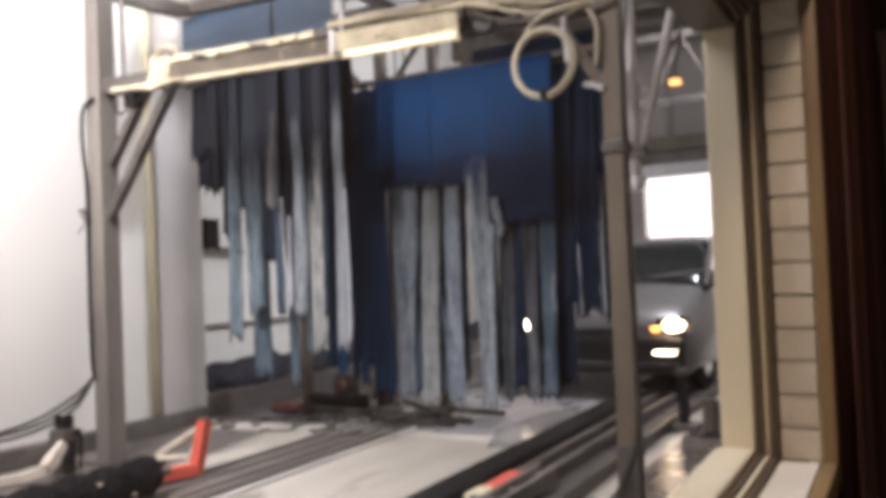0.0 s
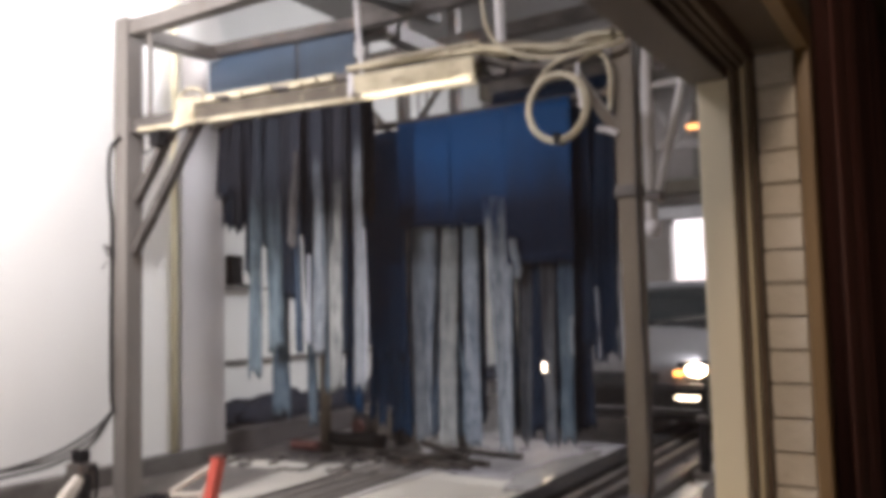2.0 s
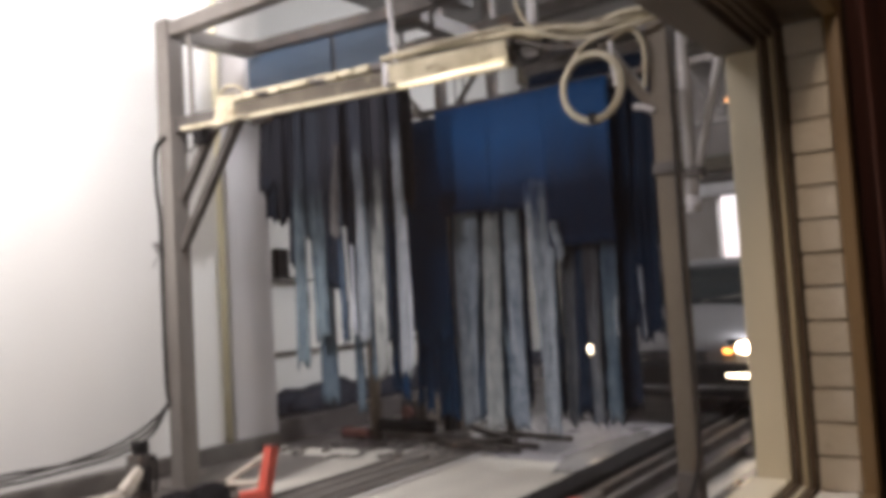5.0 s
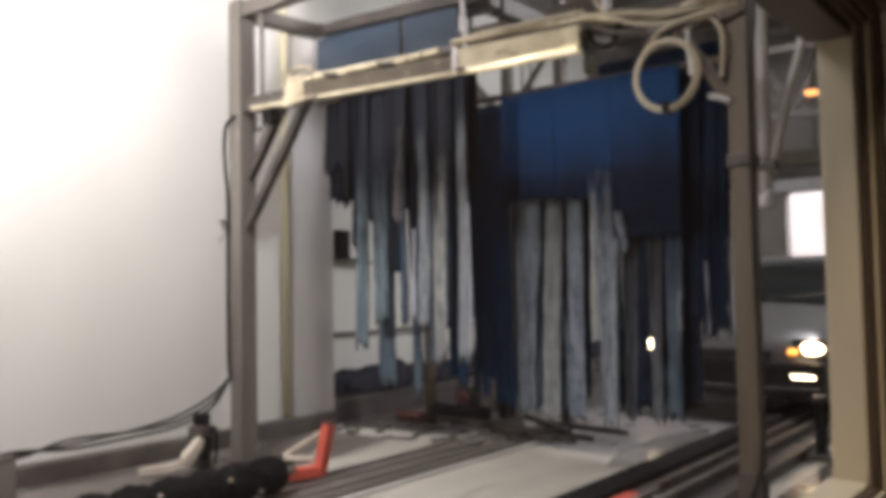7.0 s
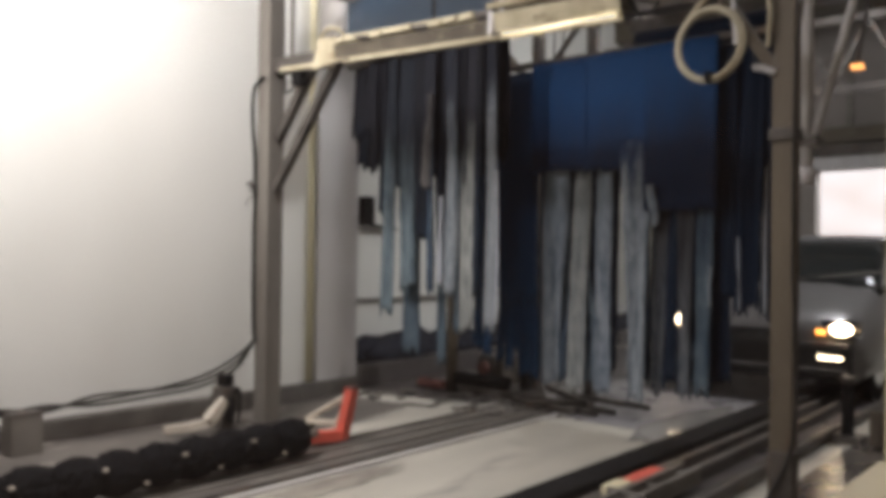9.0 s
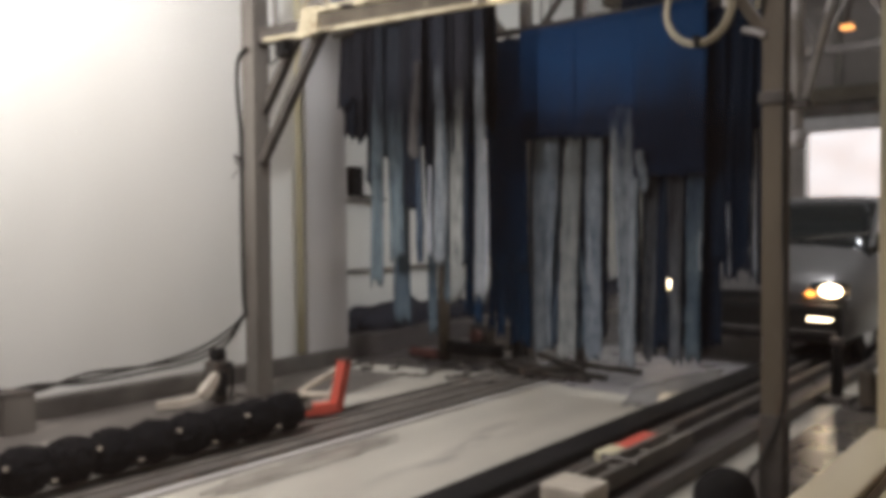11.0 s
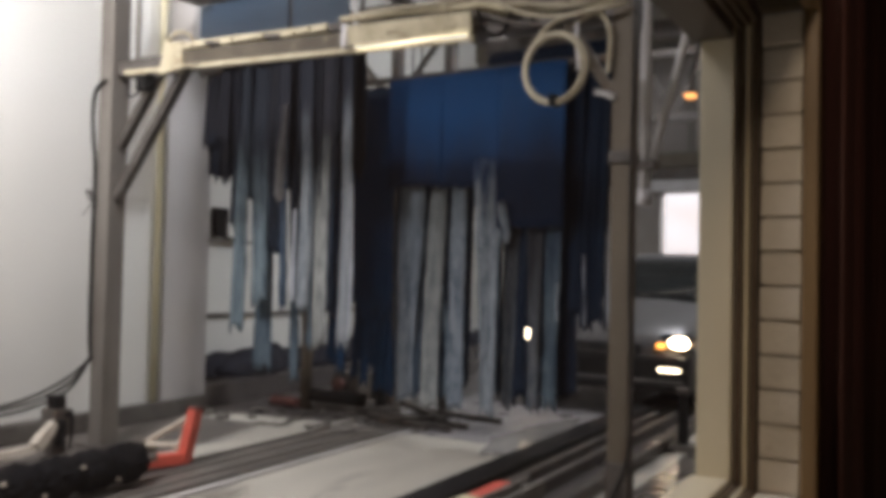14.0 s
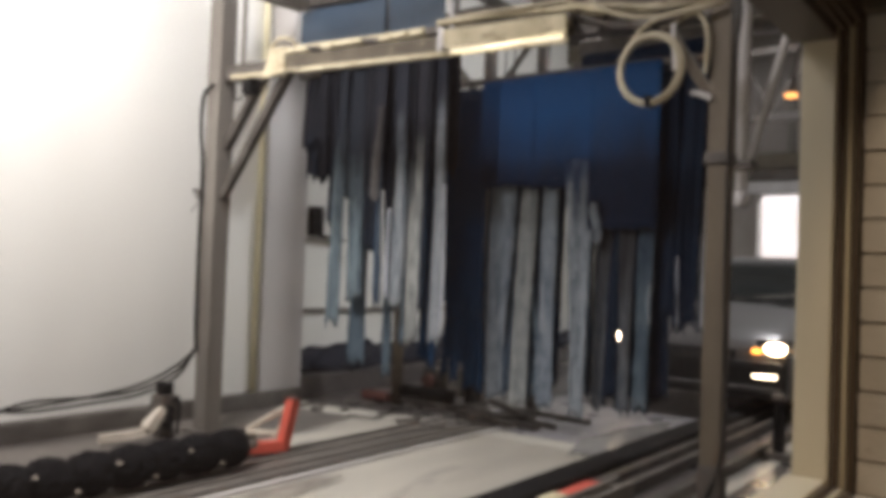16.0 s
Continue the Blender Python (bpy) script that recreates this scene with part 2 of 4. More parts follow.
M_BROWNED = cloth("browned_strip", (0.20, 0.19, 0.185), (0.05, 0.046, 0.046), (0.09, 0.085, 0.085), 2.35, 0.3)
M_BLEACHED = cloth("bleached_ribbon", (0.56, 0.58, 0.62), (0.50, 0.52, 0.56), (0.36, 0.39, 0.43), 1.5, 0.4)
M_BLUEPANEL = material("blue_plastic_sheet", (0.072, 0.115, 0.172), (0.055, 0.092, 0.145), 0.45, big=1.5, bump=0.04)
M_CAR = material("silver_car_paint", (0.23, 0.22, 0.215), (0.20, 0.19, 0.185), 0.34, 0.4, big=1, bump=0.0, coat=0.6)
M_TRIMBLACK = material("black_car_plastic", (0.02, 0.02, 0.02), (0.012, 0.012, 0.012), 0.45)
M_CHROME = material("chrome", (0.65, 0.65, 0.65), (0.55, 0.55, 0.55), 0.15, 1.0, bump=0)
M_CARGLASS = material("tinted_car_glass", (0.018, 0.021, 0.021), (0.012, 0.014, 0.014), 0.12, 0.0, bump=0, coat=0.5)
M_PUDDLE = material("standing_water", (0.36, 0.34, 0.32), (0.22, 0.21, 0.20), 0.06, big=3.5, bump=0.03)
M_SOAPY = material("soapy_wet_concrete", (0.345, 0.33, 0.34), (0.19, 0.18, 0.185), 0.3, big=3.0, fine=14, bump=0.3, stain=(0.55, 0.54, 0.52), stain_range=(0.55, 0.7), stain_scale=5)
M_DARKWET = material("dark_wet_floor", (0.13, 0.115, 0.10), (0.06, 0.053, 0.047), 0.28, big=3, fine=12, bump=0.5)
M_HEAD = glowing("lit_headlamp", (1.0, 0.80, 0.55), 45)
M_HALO = glowing("lamp_halo_lens", (1.0, 0.66, 0.36), 0.9)
M_FOG = glowing("lit_fog_lamp", (1.0, 0.80, 0.54), 14)
M_AMBER = glowing("lit_amber_lamp", (1.0, 0.36, 0.06), 6)
M_GLINT = glowing("reflected_orange_lamp", (1.0, 0.42, 0.12), 2.2)
M_PLATEGLOW = glowing("plate_glow", (1.0, 0.93, 0.74), 0.75)
M_PANE = bpy.data.materials.new("veiled_glass")
M_PANE.use_nodes = True
nt = M_PANE.node_tree
# Thin purplish diffuse film: glare haze put into the pane to lift the blacks.
clear, film_veil, mixer = nt.nodes.new("ShaderNodeBsdfTransparent"), nt.nodes.new("ShaderNodeBsdfDiffuse"), nt.nodes.new("ShaderNodeMixShader")
film_veil.inputs[0].default_value = (0.78, 0.73, 0.84, 1)
smear = ramp(nt, noise_tex(nt, 3.0, 4), [(0.35, (0.018, 0.018, 0.018)), (0.7, (0.034, 0.034, 0.034))])
nt.links.new(smear, mixer.inputs[0])
nt.links.new(clear.outputs[0], mixer.inputs[1])
nt.links.new(film_veil.outputs[0], mixer.inputs[2])
nt.links.new(mixer.outputs[0], nt.nodes["Material Output"].inputs[0])
M_DAY = glowing("daylight_backdrop", (1.0, 0.88, 0.83), 1.05)

nt = M_DAY.node_tree
tone = ramp(nt, noise_tex(nt, 0.55, 3, (1, 1, 1.4)), [(0.38, (0.86, 0.72, 0.66)), (0.55, (1.0, 0.92, 0.90)), (0.62, (1.0, 0.98, 1.0))])
nt.links.new(tone, nt.nodes["Principled BSDF"].inputs["Emission Color"])

# ---------------------------------------------------------------- building helpers


def part(name, bm, mat, parent=None, label="", smooth=False):
    me = bpy.data.meshes.new(name)
    bmesh.ops.recalc_face_normals(bm, faces=bm.faces)
    bm.to_mesh(me)
    bm.free()
    if smooth:
        for p in me.polygons:
            p.use_smooth = True
    me.materials.append(mat)
    ob = new(name, me)
    ob.parent = parent
    if label:
        ob["label"] = label
    return ob


def thing(name, label, category, group="", kind=""):
    return tagged(new(name), label, category, group, kind)


def add_box(bm, x0, x1, y0, y1, z0, z1, bevel=0.0, m=None):
    r = bmesh.ops.create_cube(bm, size=1.0)
    vs = r["verts"]
    for v in vs:
        v.co = Vector(((x0 + x1) / 2 + v.co.x * (x1 - x0), (y0 + y1) / 2 + v.co.y * (y1 - y0), (z0 + z1) / 2 + v.co.z * (z1 - z0)))
    if m is not None:
        for v in vs:
            v.co = m @ v.co
    if bevel:
        es = list({e for v in vs for e in v.link_edges})
        bmesh.ops.bevel(bm, geom=es, offset=bevel, segments=2, affect="EDGES", profile=0.6)
    return bm


def box(x0, x1, y0, y1, z0, z1, bevel=0.0, m=None):
    return add_box(bmesh.new(), x0, x1, y0, y1, z0, z1, bevel, m)


def add_tube(bm, pts, r, sides=10, square=False, closed=False, rs=None, turn=0.0):
    """A pipe (or a square bar) along a line of points."""
    pts = [Vector(p) for p in pts]
    n = len(pts)
    if square:
        sides, r = 4, r * math.sqrt(2)
        turn = turn + math.pi / 4
    rings = []
    ref = Vector((0, 0, 1))
    d0 = (pts[1] - pts[0]).normalized()
    if abs(d0.z) > 0.9:
        ref = Vector((0, 1, 0))
    for i, p in enumerate(pts):
        a = pts[(i - 1) % n] if (closed or i > 0) else p
        b = pts[(i + 1) % n] if (closed or i < n - 1) else p
        d = (b - a).normalized()
        u = ref - d * ref.dot(d)
        if u.length < 1e-3:
            u = Vector((1, 0, 0)) - d * d.x
        u.normalize()
        ref = u
        w = d.cross(u)
        rad = rs[i] if rs else r
        rings.append([bm.verts.new(p + rad * (math.cos(turn + k * math.tau / sides) * u + math.sin(turn + k * math.tau / sides) * w))
                      for k in range(sides)])
    for i in range(n if closed else n - 1):
        q, s = rings[i], rings[(i + 1) % n]
        for k in range(sides):
            bm.faces.new((q[k], q[(k + 1) % sides], s[(k + 1) % sides], s[k]))
    if not closed:
        bm.faces.new(rings[0])
        bm.faces.new(list(reversed(rings[-1])))
    return bm


def tube(pts, r, sides=10, **k):
    return add_tube(bmesh.new(), pts, r, sides, **k)


def curve_pts(pts, steps=8):
    """Catmull-Rom through the points."""
    p = [Vector(q) for q in pts]
    p = [2 * p[0] - p[1]] + p + [2 * p[-1] - p[-2]]
    out = []
    for i in range(1, len(p) - 2):
        for s in range(steps):
            t = s / steps
            out.append(0.5 * ((2 * p[i]) + (p[i + 1] - p[i - 1]) * t + (2 * p[i - 1] - 5 * p[i] + 4 * p[i + 1] - p[i + 2]) * t * t
                              + (3 * p[i] - p[i - 1] - 3 * p[i + 1] + p[i + 2]) * t ** 3))
    out.append(p[-2])
    return out


def strip_mesh(x0, x1, y, z0, z1, seed, top=None, sway=0.03, thick=0.012, cols=4, rows=22, ragged=0.03, pinched=0.10, wave=1.0, fray=0.0, speed=2.2, fold_depth=None):
    """A hanging cloth strip: folded across, swaying along, with a thickness and a ragged foot."""
    rnd = random.Random(seed)
    a, b, ph, fold = rnd.uniform(-sway, sway), rnd.uniform(-sway, sway), rnd.uniform(0, 6), rnd.uniform(0.008, 0.02)
    if fold_depth is not None:
        fold = fold_depth
    top = top or (x0, x1)
    bm = bmesh.new()
    sides = []
    torn = [[rnd.uniform(-fray, fray), rnd.uniform(-fray, fray)] for _ in range(rows + 1)]
    foot = [rnd.uniform(-ragged, ragged) for _ in range(cols + 1)]
    for side in (0, 1):
        grid = []
        for j in range(rows + 1):
            t = j / rows
            ease = min(1.0, t * speed)
            l, r = top[0] + (x0 - top[0]) * ease, top[1] + (x1 - top[1]) * ease
            pinch = 1 - pinched * math.sin(ph + t * 5) ** 2
            row = []
            for i in range(cols + 1):
                s = i / cols
                x = (l + r) / 2 + (s - 0.5) * (r - l) * pinch + a * t * t + wave * 0.012 * math.sin(ph + 4 * t)
                x += torn[j][0] if i == 0 else torn[j][1] if i == cols else 0.0
                yy = y + b * t * t + fold * math.sin(ph + s * 5 + t * 3) + wave * 0.02 * math.sin(ph * 2 + t * 4) + side * thick
                z = z1 + (z0 + foot[i] - z1) * t
                row.append(bm.verts.new((x, yy, z)))
            grid.append(row)
        sides.append(grid)
        for j in range(rows):
            for i in range(cols):
                f = (grid[j][i], grid[j][i + 1], grid[j + 1][i + 1], grid[j + 1][i])
                bm.faces.new(f if side else tuple(reversed(f)))
    A, B = sides
    for j in range(rows):
        bm.faces.new((A[j][0], A[j + 1][0], B[j + 1][0], B[j][0]))
        bm.faces.new((A[j][-1], B[j][-1], B[j + 1][-1], A[j + 1][-1]))
    for i in range(cols):
        bm.faces.new((A[0][i], B[0][i], B[0][i + 1], A[0][i + 1]))
        bm.faces.new((A[-1][i], A[-1][i + 1], B[-1][i + 1], B[-1][i]))
    return bm


# ---------------------------------------------------------------- setting
WX = -5.40          # wash bay's white wall
ZC = 5.0            # ceiling
FAR = FAR_Y

floor = tagged(part("floor", box(-7.2, 2.6, -4.2, FAR + 0.3, -0.2, 0.0), M_FLOOR), "pale wet concrete wash floor with dark stains", "floor", kind="structure")
wall_left = tagged(part("wall_left", box(WX - 0.25, WX, -4.2, 3.98, 0.0, ZC), M_WALL), "glossy white panelled wash bay wall", "wall", kind="structure")
tagged(part("baseboard", box(WX + 0.003, WX + 0.10, -4.2, 3.95, 0.0, 0.15, 0.02), M_KERB), "dark grimy concrete kerb along the wall", "kerb", kind="structure")
tagged(part("wall_recess", box(-6.25, -6.0, 3.98, FAR, 0.0, ZC), M_WALL), "white wall of the recess behind the curtains", "wall", kind="structure")
tagged(part("wall_return", box(-6.25, WX - 0.253, 3.78, 3.977, 0.0, ZC), M_WALL), "white return of the wash bay wall", "wall", kind="structure")
tagged(part("ceiling", box(-7.2, -0.09, -4.2, FAR + 0.3, ZC, ZC + 0.2), M_CEIL), "grey sheet ceiling above the wash bay", "ceiling", kind="structure")
tagged(part("wall_near", box(-7.2, -0.09, -4.45, -4.21, 0.0, ZC), M_FARWALL), "grey end wall of the wash bay", "wall", kind="structure")

# far wall with the bright entrance
bm = bmesh.new()
add_box(bm, -6.25, -3.50, FAR, FAR + 0.25, 0, ZC)
add_box(bm, -3.497, -0.6, FAR, FAR + 0.25, 2.70, ZC)
add_box(bm, -0.597, 0.16, FAR, FAR + 0.25, 0, ZC)
wall_far = tagged(part("wall_far", bm, M_FARWALL), "grey wall around the vehicle entrance", "wall", kind="structure")
tagged(part("trim_entrance", box(-3.7, -0.3, FAR - 0.16, FAR - 0.003, 2.90, 3.07, 0.02), M_DARKSTEEL), "dark steel lintel over the vehicle entrance", "lintel", kind="structure")
tagged(part("trim_entrance", box(-3.75, -0.3, FAR - 0.10, FAR - 0.003, 2.705, 2.897, 0.015), M_WHITEPIPE), "pale grey metal band above the vehicle entrance", "lintel", kind="structure")
tagged(part("trim_entrance", box(-5.9, -0.1, FAR - 0.10, FAR - 0.003, 3.10, 3.34, 0.015), M_FACE), "brown steel rail above the vehicle entrance", "lintel", kind="structure")
for k in range(5):
    tagged(part("trim_stud", box(-3.95 + 0.9 * k, -3.86 + 0.9 * k, FAR - 0.08, FAR - 0.003, 3.343, 4.6, 0.01), M_STEEL), "grey upright stud on the entrance wall", "stud", "wall studs", kind="structure")
tagged(part("trim_mullion", box(-2.38, -2.31, FAR - 0.02, FAR + 0.1, 0, 2.697), M_FARWALL), "grey upright in the vehicle entrance", "mullion", kind="structure")
tagged(part("backdrop", box(-9, 5, FAR + 5, FAR + 5.1, -0.2, 7), M_DAY), "overexposed daylight outside the entrance", "backdrop", kind="structure")

# wall with the viewing window
WO, WI = -0.03, 0.138   # outer and inner face
Y1, ZS, ZH = 0.60, 0.83, 1.93
bm = bmesh.new()
add_box(bm, WO, WI, Y1 + 0.11, FAR, 0, ZC)
add_box(bm, WO, WI, -4.2, -2.9, 0, ZC)
add_box(bm, WO, WI, -2.897, Y1 + 0.107, 0, ZS - 0.03)
add_box(bm, WO, WI, -2.897, Y1 + 0.107, ZH + 0.05, ZC)
wall_window = tagged(part("wall_window", bm, M_MORTAR), "brick wall between corridor and wash bay", "wall", kind="structure")

# the corridor
tagged(part("wall_corridor", box(2.35, 2.6, -4.2, FAR, 0, 3.0), M_ROOM), "dark corridor wall", "wall", kind="structure")
tagged(part("wall_corridor_end", box(0.141, 2.35, -4.45, -4.21, 0, 3.0), M_ROOM), "dark end wall of the corridor", "wall", kind="structure")
tagged(part("wall_corridor_far", box(0.141, 2.35, 5.0, 5.2, 0, 3.0), M_ROOM), "dark far wall of the corridor", "wall", kind="structure")
tagged(part("ceiling_corridor", box(0.141, 2.6, -4.2, 5.2, 2.86, 3.0), M_ROOM), "dark corridor ceiling", "ceiling", kind="structure")

# ---------------------------------------------------------------- viewing window
window = thing("window_1", "cream framed viewing window seen from the dark corridor", "window", kind="structure")
YW0 = -2.88
ZT, ZB = 1.86, 0.87     # clear opening
part("window_frame", box(-0.075, 0.001, Y1 - 0.053, Y1 + 0.1, ZS, ZT + 0.05, 0.005), M_FRAME, window, "cream upright frame")
part("window_frame", box(-0.092, 0.001, YW0, Y1 - 0.056, ZT, ZT + 0.09, 0.005), M_HEADFRAME, window, "cream head frame painted brown for its shade")
pane = part("pane", box(0.008, 0.013, YW0, Y1 - 0.04, ZB - 0.02, ZT + 0.03), M_PANE, window, "clear pane with a painted glare veil")
pane.visible_shadow = False
part("window_sill", box(-0.085, 0.001, YW0, Y1 - 0.056, ZS - 0.02, ZB, 0.006), M_FRAME, window, "cream painted sill")
for k, (xx, w, dy) in enumerate(((0.004, 0.013, 0.036), (0.019, 0.012, 0.026), (0.033, 0.014, 0.016))):
    mt = M_FRAME if k == 1 else M_FRAMEDARK
    part("seal", box(xx, xx + w, Y1 - dy, Y1 + 0.1, ZS + 0.002, ZH, 0.003), mt, window)
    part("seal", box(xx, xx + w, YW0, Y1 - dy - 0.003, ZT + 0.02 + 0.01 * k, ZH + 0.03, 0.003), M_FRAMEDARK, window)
    part("seal", box(xx, xx + w, YW0, Y1 - dy - 0.003, ZS - 0.02, ZB - 0.012 - 0.006 * k, 0.003), mt, window)
part("trim", box(WI + 0.002, WI + 0.034, Y1 - 0.010, Y1 + 0.05, ZS - 0.05, ZH + 0.05, 0.004), M_TRIM, window, "varnished wooden trim")
part("trim", box(WI + 0.002, WI + 0.034, YW0, Y1 - 0.013, ZH - 0.015, ZH + 0.05, 0.004), M_TRIM, window, "varnished wooden trim")
part("trim", box(WI + 0.002, WI + 0.034, YW0, Y1 - 0.013, ZS - 0.05, ZS + 0.012, 0.004), M_TRIM, window, "varnished wooden trim")
part("inner_sill", box(0.05, WI - 0.002, YW0, Y1 - 0.003, ZS - 0.028, ZS + 0.008, 0.003), M_BRICK, window, "painted brick sill")
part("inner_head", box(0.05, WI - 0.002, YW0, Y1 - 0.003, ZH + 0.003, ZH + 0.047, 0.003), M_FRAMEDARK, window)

# ---------------------------------------------------------------- gantry
GY = 2.5
gantry = thing("wash_gantry", "grimy galvanised steel gantry standing over the wash lane", "gantry")
LX, RX = -4.80, -0.915
part("post", tube([(LX, GY, 0), (LX, GY, 3.58)], 0.072, square=True), M_STEEL, gantry)
part("base_plate", box(LX - 0.13, LX + 0.13, GY - 0.13, GY + 0.13, 0.0, 0.02), M_DARKSTEEL, gantry)
part("post", tube([(RX, GY, 0.40), (RX, GY, 2.86)], 0.048, square=True), M_RUSTPOST, gantry, "rust-stained steel post")
part("post_foot", box(RX - 0.056, RX + 0.056, GY - 0.056, GY + 0.056, 0.0, 0.42, 0.01), M_DARKSTEEL, gantry)
part("clamp", box(RX - 0.062, RX + 0.062, GY - 0.062, GY + 0.062, 1.86, 1.92, 0.008), M_DARKSTEEL, gantry)
part("beam", tube([(LX + 0.073, GY + 0.02, 2.75), (-1.75, GY + 0.02, 2.66), (RX - 0.05, GY, 2.64)], 0.055, square=True), M_DARKSTEEL, gantry)
part("lip", tube([(LX + 0.24, GY - 0.09, 2.687), (-1.72, GY - 0.09, 2.565)], 0.014, square=True), M_CRUST, gantry, "limed cream angle strip")
part("face_plate", box(0, 1.42, -0.012, 0.012, -0.05, 0.05, 0.006, pose(-3.98, GY - 0.075, 2.725, 12, 2.4, 0)), M_FACE, gantry, "grimy brown steel face plate")
bm = box(-0.10, 0.10, -0.02, 0.02, -0.10, 0.11, 0.015)
for v in bm.verts:
    v.co = Vector((-4.07 + v.co.x * (1.0 - 1.6 * v.co.z) + 0.25 * v.co.z, GY - 0.085 + v.co.y, 2.735 + v.co.z))
part("bracket", bm, M_CRUST, gantry, "limed cream slanting bracket plate")
part("bracket_hoop", tube(curve_pts([(-4.13, GY - 0.07, 2.74), (-4.15, GY - 0.08, 2.84), (-4.05, GY - 0.08, 2.91), (-3.93, GY - 0.07, 2.88), (-3.89, GY - 0.06, 2.80)]), 0.012, 8), M_CRUST, gantry, smooth=True)
part("brace", tube([(LX + 0.07, GY, 1.80), (-4.02, GY, 2.70)], 0.031, square=True), M_DARKSTEEL, gantry)
part("brace", tube([(LX + 0.07, GY + 0.02, 2.19), (-4.32, GY + 0.02, 2.70)], 0.031, square=True), M_DARKSTEEL, gantry)
part("switch_box", box(-4.44, -4.34, GY - 0.1, GY, 2.55, 2.66, 0.012), M_BLACK, gantry, "small black switch box")
part("brace", tube([(RX - 0.04, GY, 2.18), (-1.26, GY, 2.66)], 0.026, square=True), M_RUSTPOST, gantry)
part("top_rail", tube([(LX + 0.07, GY, 3.50), (-0.3, GY, 3.50)], 0.055, square=True), M_STEEL, gantry)
part("top_rail", tube([(LX, GY + 0.07, 3.50), (LX, 3.32, 3.53)], 0.055, square=True), M_STEEL, gantry)
part("top_rail", tube([(LX - 0.05, 3.37, 3.565), (-3.25, 3.37, 3.485), (-0.3, 3.37, 3.47)], 0.046, square=True), M_DARKSTEEL, gantry)
part("stay", tube([(-4.55, GY, 3.46), (-4.55, GY, 2.79)], 0.02), M_STEEL, gantry)
part("stay", tube([(-2.50, GY - 0.1, 2.74), (-2.60, GY - 0.04, 3.46)], 0.016), M_WHITEPIPE, gantry)
for xa in (-2.9, -1.3):
    part("cross_rail", tube([(xa, GY + 0.06, 3.50), (xa + 0.15, 3.64, 3.5)], 0.05, square=True), M_DARKSTEEL, gantry)
part("hanger", tube([(-1.59, GY - 0.05, 2.76), (-1.59, GY - 0.05, 3.46)], 0.028), M_WHITEPIPE, gantry, "white hanger pipe")

fixture = thing("light_fixture", "limed cream fluorescent light fitting on the gantry beam", "light fixture")
part("housing", box(-0.42, 0.42, -0.06, 0.06, -0.03, 0.03, 0.015, pose(-2.12, GY - 0.05, 2.705, 0, 2.4, 0)), M_FACE, fixture)
part("reflector", box(-0.41, 0.41, -0.010, 0.010, -0.055, 0.055, 0.004, pose(-2.12, GY - 0.135, 2.655, 14, 2.4, 0)), M_CRUST, fixture, "cream reflector plate")
# Added glow for the plate's bright lower edge, not a lit tube.
part("tube", tube([(-2.50, GY - 0.10, 2.612), (-1.75, GY - 0.10, 2.580)], 0.013), M_PLATEGLOW, fixture, "added glowing rod that brightens the cream plate")
part("end_cap", box(-0.02, 0.02, -0.08, 0.06, -0.09, 0.05, 0.008, pose(-2.56, GY - 0.06, 2.70, 0, 2.4, 0)), M_WHITEPIPE, fixture, "white end cap")

trough = thing("cable_tray", "limed cream cable tray lying along the gantry beam", "cable tray")
part("tray", box(-0.65, 0.65, -0.07, 0.07, -0.012, 0.018, 0.004, pose(-3.25, GY, 2.795, 0, 2.4, 0)), M_CRUST, trough)
rnd = random.Random(5)
for k in range(11):
    x = -3.95 + k * 0.13
    part("lump", box(-0.07, 0.07, -0.05, 0.05, -0.02, rnd.uniform(0.005, 0.03), 0.012, pose(x, GY - 0.05, 2.81 - (x + 3.95) * 0.042, rnd.uniform(-8, 8), 3, rnd.uniform(-15, 15))),
         M_DARKSTEEL if k % 4 == 2 else M_CRUST, trough)

# ---------------------------------------------------------------- hose coil and cables
strap = thing("cable_strap", "pale plastic strap ends hanging inside the hose coil", "strap")
part("strap", tube(curve_pts([(-1.13, GY - 0.10, 2.56), (-1.128, GY - 0.11, 2.47), (-1.12, GY - 0.10, 2.38), (-1.122, GY - 0.10, 2.33)]), 0.010, 6), M_WHITEPIPE, strap, smooth=True)
part("strap", tube(curve_pts([(-1.05, GY - 0.05, 2.22), (-1.0, GY - 0.06, 2.205), (-0.95, GY - 0.055, 2.18)]), 0.016, 6), M_WHITEPIPE, strap, smooth=True)
coil = thing("hose_coil", "coiled cream plastic hose hanging from the gantry", "hose")
for k in range(3):
    r, dx = 0.152 + 0.010 * (k % 2), 0.009 * k
    part("loop", tube([(-1.225 + (r + 0.004 * k) * math.cos(a), GY - 0.16 + dx, 2.335 + (r + 0.014) * math.sin(a)) for a in [i * math.tau / 28 for i in range(28)]],
                      0.012, 8, closed=True), M_HOSE, coil, smooth=True)
part("tail", tube(curve_pts([(-1.355, GY - 0.14, 2.45), (-1.27, GY - 0.14, 2.55), (-1.15, GY - 0.13, 2.60), (-0.97, GY - 0.12, 2.61), (-0.88, GY - 0.10, 2.64)]), 0.013, 8), M_HOSE, coil, smooth=True)
part("tail", tube(curve_pts([(-1.67, GY - 0.12, 3.12), (-1.635, GY - 0.12, 2.84), (-1.52, GY - 0.13, 2.70), (-1.34, GY - 0.13, 2.62), (-1.10, GY - 0.12, 2.60), (-0.88, GY - 0.10, 2.625)]), 0.011, 8), M_HOSE, coil, smooth=True)
part("tie", box(-1.240, -1.210, GY - 0.185, GY - 0.095, 2.15, 2.20, 0.004), M_BLACK, coil)

